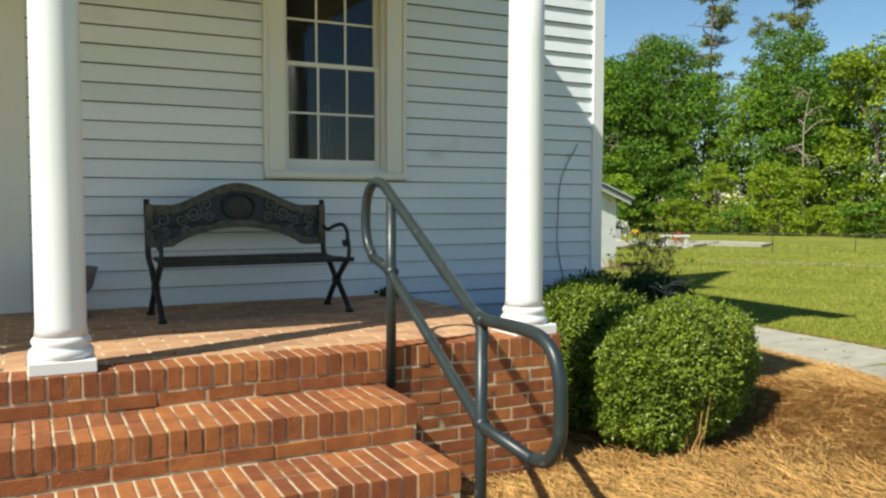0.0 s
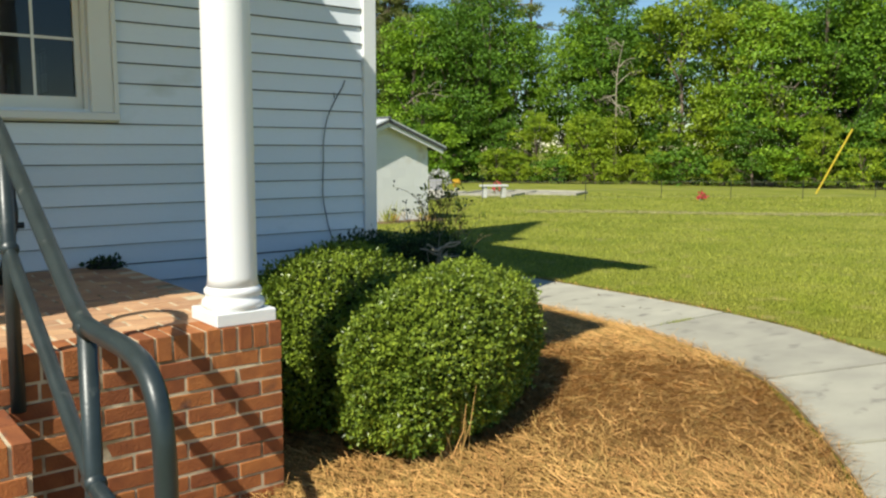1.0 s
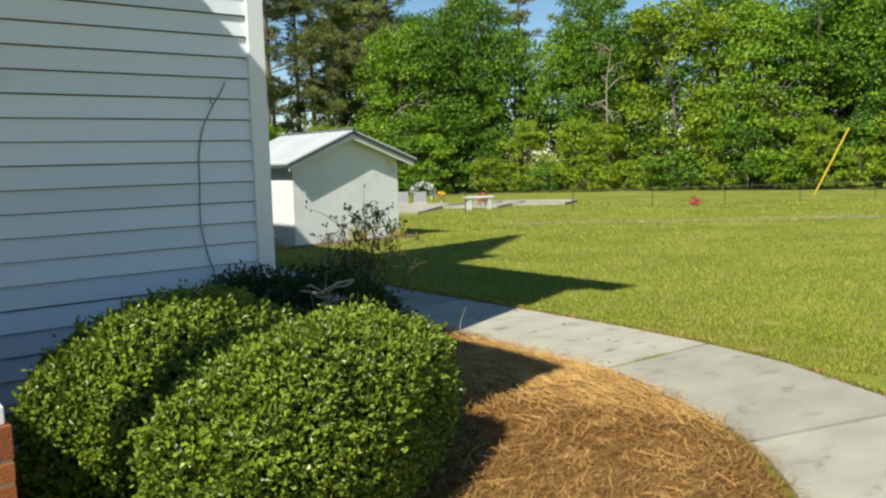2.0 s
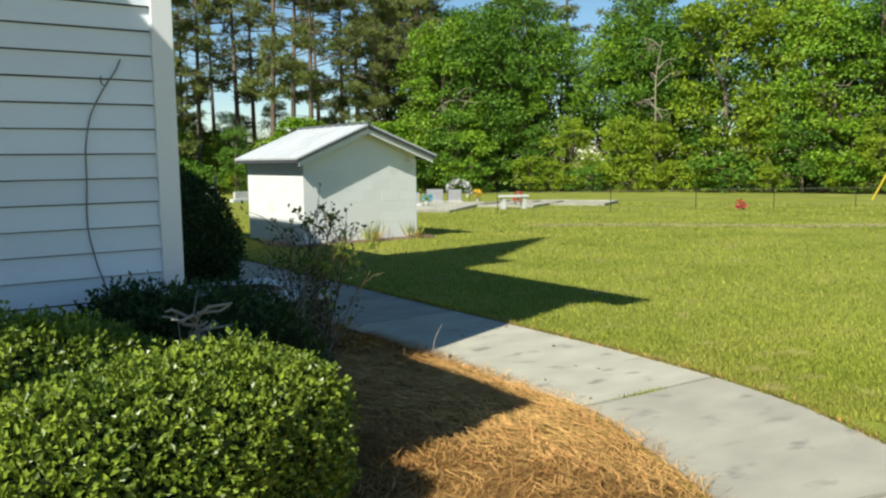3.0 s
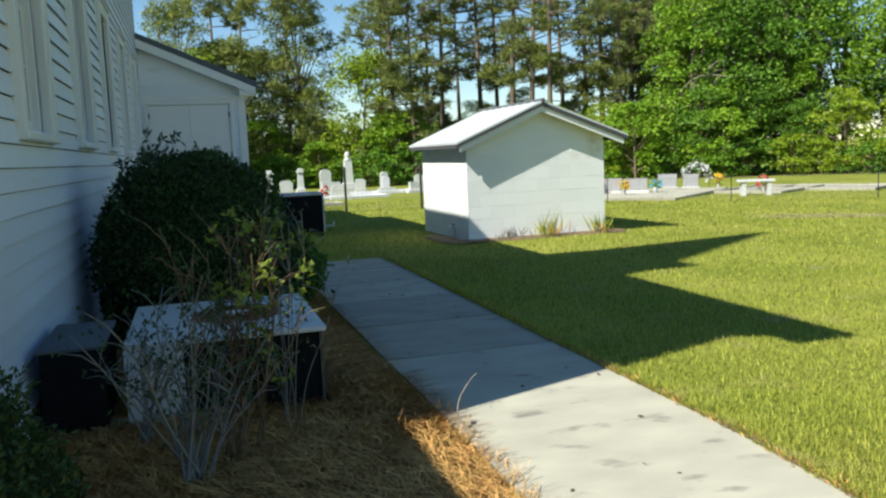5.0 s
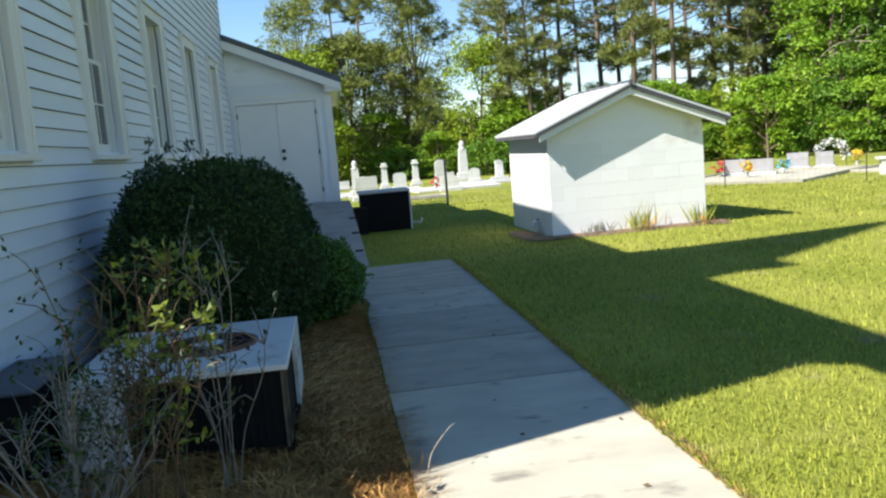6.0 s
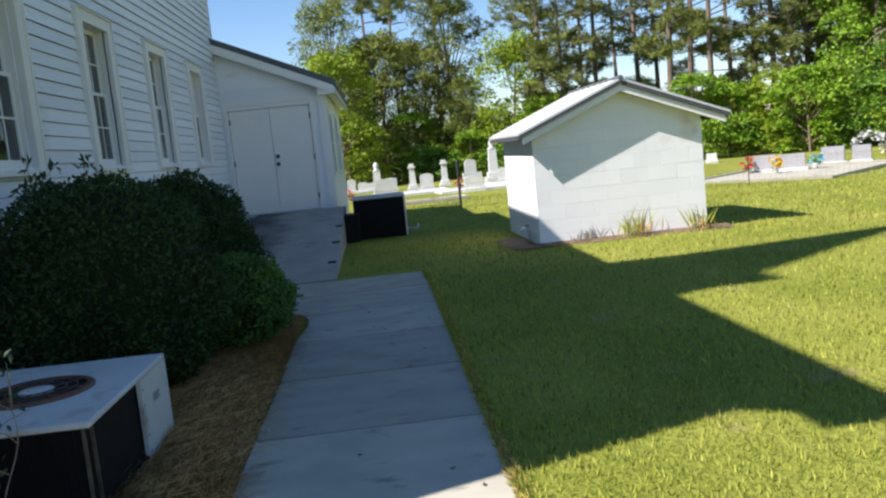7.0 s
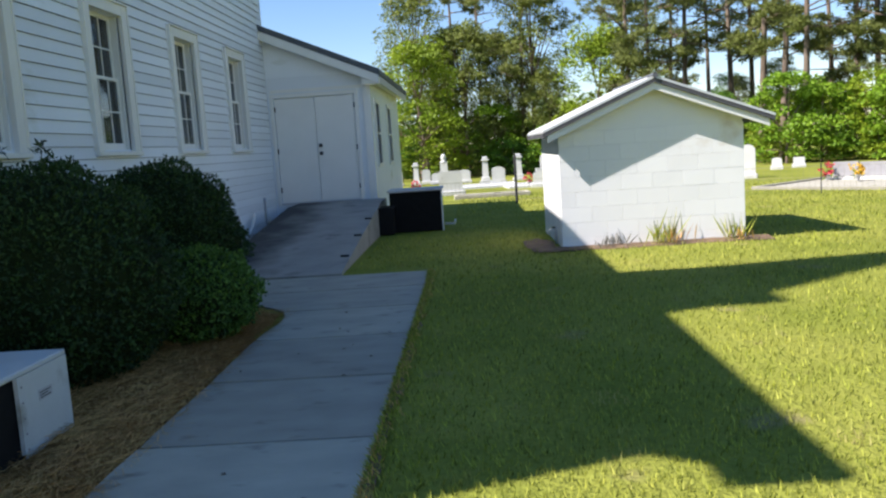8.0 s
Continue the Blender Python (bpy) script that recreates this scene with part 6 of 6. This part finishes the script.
def make_pine(name, h, seed, label, bare=0.45, vine=False, limbs=26, reach=3.3):
    rng = np.random.default_rng(seed)
    r2 = random.Random(seed)
    tree = thing(name, label, "tree", group="trees of the woods")
    bend = Vector((r2.uniform(-0.6, 0.6), r2.uniform(-0.6, 0.6), 0))
    spine = smooth_path([(0, 0, -0.3), Vector((0, 0, h * 0.35)) + bend * 0.5, Vector((0, 0, h * 0.7)) + bend, Vector((0, 0, h)) + bend * 0.8], 6)
    bm = tube(bmesh.new(), spine, 0.21, 8, 0.04)
    pos, ax = [], []
    for k in range(limbs):
        f = bare + (1 - bare) * (k / (limbs - 1)) ** 0.9
        i = min(len(spine) - 1, int(f * (len(spine) - 1)))
        s = spine[i] + Vector((0, 0, r2.uniform(-0.3, 0.3)))
        a = k * 2.4 + r2.uniform(-0.5, 0.5)
        ln = (reach * (1 - ((f - bare) / (1 - bare)) ** 2.2) + 0.7) * r2.uniform(0.3, 1.25)
        e = s + Vector((ln * math.cos(a), ln * math.sin(a), ln * r2.uniform(-0.1, 0.45)))
        mid = (s + e) / 2 + Vector((r2.uniform(-0.3, 0.3), r2.uniform(-0.3, 0.3), r2.uniform(-0.35, 0.1)))
        way = smooth_path([s, mid, e], 3)
        tube(bm, way, 0.06, 5, 0.014)
        tufts = r2.choice((0, 7, 12, 18))
        for j in range(3 if tufts else 1):
            b = way[r2.randrange(2, len(way) - 1)]
            tube(bm, [b, b + Vector((r2.gauss(0, 0.5), r2.gauss(0, 0.5), r2.uniform(0.0, 0.5)))], 0.022, 4, 0.008)
        for j in range(tufts):
            c = s.lerp(e, 1.08 - 0.7 * r2.random() ** 1.6) + Vector((r2.gauss(0, 0.38), r2.gauss(0, 0.38), r2.gauss(0.1, 0.22)))
            n = r2.randrange(26, 48)
            d = unit(rng.normal(size=(n, 3)))
            pos.append(np.array(c) + d * np.array([0.3, 0.3, 0.15]) * rng.uniform(0.1, 1, (n, 1)))
            ax.append(d + np.array([0, 0, 0.5]))
    part("trunk", bm, BARK, tree, smooth=True)
    if vine:
        for k in range(70):
            s = spine[r2.randrange(2, len(spine) - 4)]
            n = 26
            d = unit(rng.normal(size=(n, 3)))
            pos.append(np.array(s) + d * np.array([0.45, 0.45, 0.6]))
            ax.append(d)
    pos, ax = np.concatenate(pos), np.concatenate(ax)
    part("crown", sprays("crown", pos, ax, 0.3, 0.085, NEEDLE, rng, rng.normal(size=pos.shape) + np.array([0, 0, 0.8])), None, tree)
    return tree


def make_snag(m, h, seed, label):
    """A dead tree: pale forked limbs with no leaves."""
    r2 = random.Random(seed)
    tree = thing("dead_tree", label, "tree", m, group="dead trees")
    spine = smooth_path([(0, 0, -0.3), (r2.uniform(-0.3, 0.3), 0.1, h * 0.4), (r2.uniform(-0.5, 0.5), r2.uniform(-0.3, 0.3), h * 0.75), (r2.uniform(-0.8, 0.8), 0, h)], 5)
    part("trunk", tube(bmesh.new(), spine, 0.06, 7, 0.015), DRYSTEM, tree, smooth=True)
    for k in range(9):
        s = spine[r2.randrange(7, len(spine) - 1)]
        a, ln = r2.uniform(0, math.tau), r2.uniform(0.7, 2.0)
        e = s + Vector((ln * math.cos(a), ln * math.sin(a), ln * r2.uniform(-0.5, 0.6)))
        bm = tube(bmesh.new(), smooth_path([s, (s + e) / 2 + Vector((0, 0, r2.uniform(0.0, 0.25))), e], 3), 0.035, 5, 0.01)
        for j in range(4):
            b = s.lerp(e, r2.uniform(0.4, 1))
            tube(bm, [b, b + Vector((r2.gauss(0, 0.35), r2.gauss(0, 0.35), r2.uniform(-0.9, 0.1)))], 0.012, 4, 0.005)
        part("limb", bm, DRYSTEM, tree, smooth=True)
    return tree


placed = set()


def place(kinds, spots, rng, low=0.85, high=1.15):
    for x, y in spots:
        k = rng.randrange(len(kinds))
        s = rng.uniform(low, high)
        m = Matrix.Translation((x, y, ground_z(x, y) - 0.05)) @ Matrix.Rotation(rng.uniform(0, math.tau), 4, "Z") @ Matrix.Diagonal((s * rng.uniform(0.9, 1.1), s * rng.uniform(0.9, 1.1), s * rng.uniform(0.92, 1.1), 1))
        if kinds[k].name in placed:
            copy_thing(kinds[k], m)
        else:
            kinds[k].matrix_basis = m
            placed.add(kinds[k].name)


EDGE = [(-16, 50), (-6, 51), (3, 53), (11, 51), (17, 46), (22, 39), (27, 34), (32.5, 29.5), (36, 24), (37.5, 17), (39, 11), (42, 4), (46, -5)]


def along(f, off, side=0.0):
    """A spot along the edge of the woods, some metres back from it."""
    f = min(max(f, 0.0), 0.9999) * (len(EDGE) - 1)
    i = int(f)
    a, b = Vector(EDGE[i]), Vector(EDGE[i + 1])
    p, d = a.lerp(b, f - i), (b - a).normalized()
    n = Vector((-d.y, d.x))
    return p.x + n.x * off + d.x * side, p.y + n.y * off + d.y * side


def fan(bearing, distance):
    """A spot seen from the church corner under a bearing from north."""
    return 2 + distance * math.sin(radians(bearing)), -3 + distance * math.cos(radians(bearing))


rw = random.Random(77)
broad = [make_broadleaf("broadleaf_tree", 10.5, 2.7, 301, LEAF_A, "bright green broadleaf tree in full spring leaf", 0.1, 128),
         make_broadleaf("broadleaf_tree", 12.0, 3.0, 302, LEAF_B, "deep green broadleaf tree standing in the woods", 0.16, 132),
         make_broadleaf("broadleaf_tree", 9.0, 2.6, 303, LEAF_C, "yellow-green broadleaf tree with a loose crown", 0.08, 112),
         make_broadleaf("broadleaf_tree", 11.0, 2.6, 304, LEAF_B, "deep green broadleaf tree with an open crown", 0.25, 92)]
young = [make_broadleaf("young_tree", 5.4, 1.9, 311, LEAF_C, "young yellow-green tree at the edge of the woods", 0.05, 66, 96, 0.13),
         make_broadleaf("young_tree", 4.4, 1.8, 312, LEAF_A, "young bright green tree at the edge of the woods", 0.03, 60, 96, 0.13),
         make_broadleaf("young_tree", 6.2, 2.0, 313, LEAF_B, "young deep green tree at the edge of the woods", 0.06, 70, 96, 0.13)]
under = [make_broadleaf("wood_shrub", 2.0, 1.4, 321, LEAF_B, "dark green shrub under the trees", 0.02, 40, 60, 0.12),
         make_broadleaf("wood_shrub", 2.6, 1.5, 322, LEAF_C, "yellow-green shrub under the trees", 0.02, 44, 60, 0.12)]
oaks = [make_broadleaf("oak_tree", 15.0, 3.1, 341, OLIVE, "tall olive-green oak with dark limbs and an open crown", 0.22, 150, 90, 0.14, 0.5),
        make_broadleaf("oak_tree", 13.0, 2.8, 342, OLIVE, "olive-green oak hung with ragged foliage", 0.06, 165, 90, 0.14, 0.7)]
pines = [make_pine("pine_tree", 18.0, 331, "tall pine with a bare trunk and sparse crown", 0.34),
         make_pine("pine_tree", 16.0, 332, "tall pine wound with green vines up its trunk", 0.26, True),
         make_pine("pine_tree", 20.0, 333, "very tall pine with a high thin crown", 0.42)]
# the right-hand woods: dense broadleaf trees
spots = [along(0.475 + 0.525 * (k + rw.uniform(-0.3, 0.3)) / 24, rw.uniform(0.5, 6.0)) for k in range(24)]
spots += [along(0.44 + 0.56 * (k + rw.uniform(-0.3, 0.3)) / 18, rw.uniform(6, 11)) for k in range(18)]
# Extra deep green kinds, all of the back row, stand in for shadowed gaps.
place([*broad, broad[1]], spots[:24], rw, 0.82, 1.12)
place([broad[1], broad[3]], spots[24:], rw, 0.85, 1.15)
# low growth far back, closing the view between the trunks
place(broad, [along(0.5 * (k + rw.uniform(-0.4, 0.4)) / 20, rw.uniform(15, 26)) for k in range(20)], rw, 0.42, 0.6)
place(young, [along(0.40 + 0.58 * (k + rw.uniform(-0.4, 0.4)) / 20, rw.uniform(-0.8, 1.5)) for k in range(20)]
      + [along(0.0 + 0.42 * (k + rw.uniform(-0.4, 0.4)) / 16, rw.uniform(0, 6)) for k in range(16)]
      + [along(0.46 * (k + rw.uniform(-0.4, 0.4)) / 20, rw.uniform(5, 13)) for k in range(20)], rw, 0.72, 1.05)
place(under, [along((k + rw.uniform(-0.4, 0.4)) / 44, rw.uniform(-1.5, 2.5)) for k in range(44)] + [along((k + 0.5) / 24, rw.uniform(6, 12)) for k in range(24)], rw, 0.7, 1.2)
# tall oaks and pines behind the graves, a gap of sky, one bright tree in it, then the pine stand
place(oaks, [fan(b, rw.uniform(56, 63)) for b in (-1.6, -0.4, 0.6, 3.0, 4.4, 7.3)], rw, 0.66, 0.8)
place(oaks, [fan(1.6, 58), fan(6.1, 59), fan(38, 60), fan(29.5, 62)], rw, 1.0, 1.15)
place(pines, [fan(b, rw.uniform(58, 63)) for b in (0.9, 2.6, 5.3)], rw, 0.85, 1.05)
place(broad, [fan(10.1, 56), fan(-1, 53.5)], rw, 0.8, 0.85)
place(pines, [fan(11.6 + 22.0 * (k + rw.uniform(-0.35, 0.35)) / 19, rw.uniform(52, 66) - 0.35 * k) for k in range(19)], rw, 0.85, 1.12)
place(pines, [along(0.46 + 0.5 * (k + rw.uniform(-0.4, 0.4)) / 9, rw.uniform(9, 15)) for k in range(9)], rw, 0.8, 1.1)
place(oaks, [fan(12 + 21 * (k + rw.uniform(-0.4, 0.4)) / 12, rw.uniform(60, 70) - 0.4 * k) for k in range(12)], rw, 0.4, 0.52)
place(young, [fan(b + rw.uniform(-0.5, 0.5), rw.uniform(62, 72)) for b in range(-6, 17)], rw, 0.8, 1.1)
place([young[2], broad[3]], [along(0.44 + 0.54 * (k + rw.uniform(-0.4, 0.4)) / 22, rw.uniform(5, 12)) for k in range(22)], rw, 0.55, 0.75)
make_snag(at_ground(*along(0.63, 1.2), 20), 8.5, 5, "bare dead tree with pale hanging twigs among green trees")
make_snag(at_ground(*along(0.74, 0.8), 80), 5.5, 6, "small pale dead tree at the edge of the woods")
make_snag(at_ground(*along(0.5, 1.0), 140), 6.0, 8, "small pale dead tree at the edge of the woods")
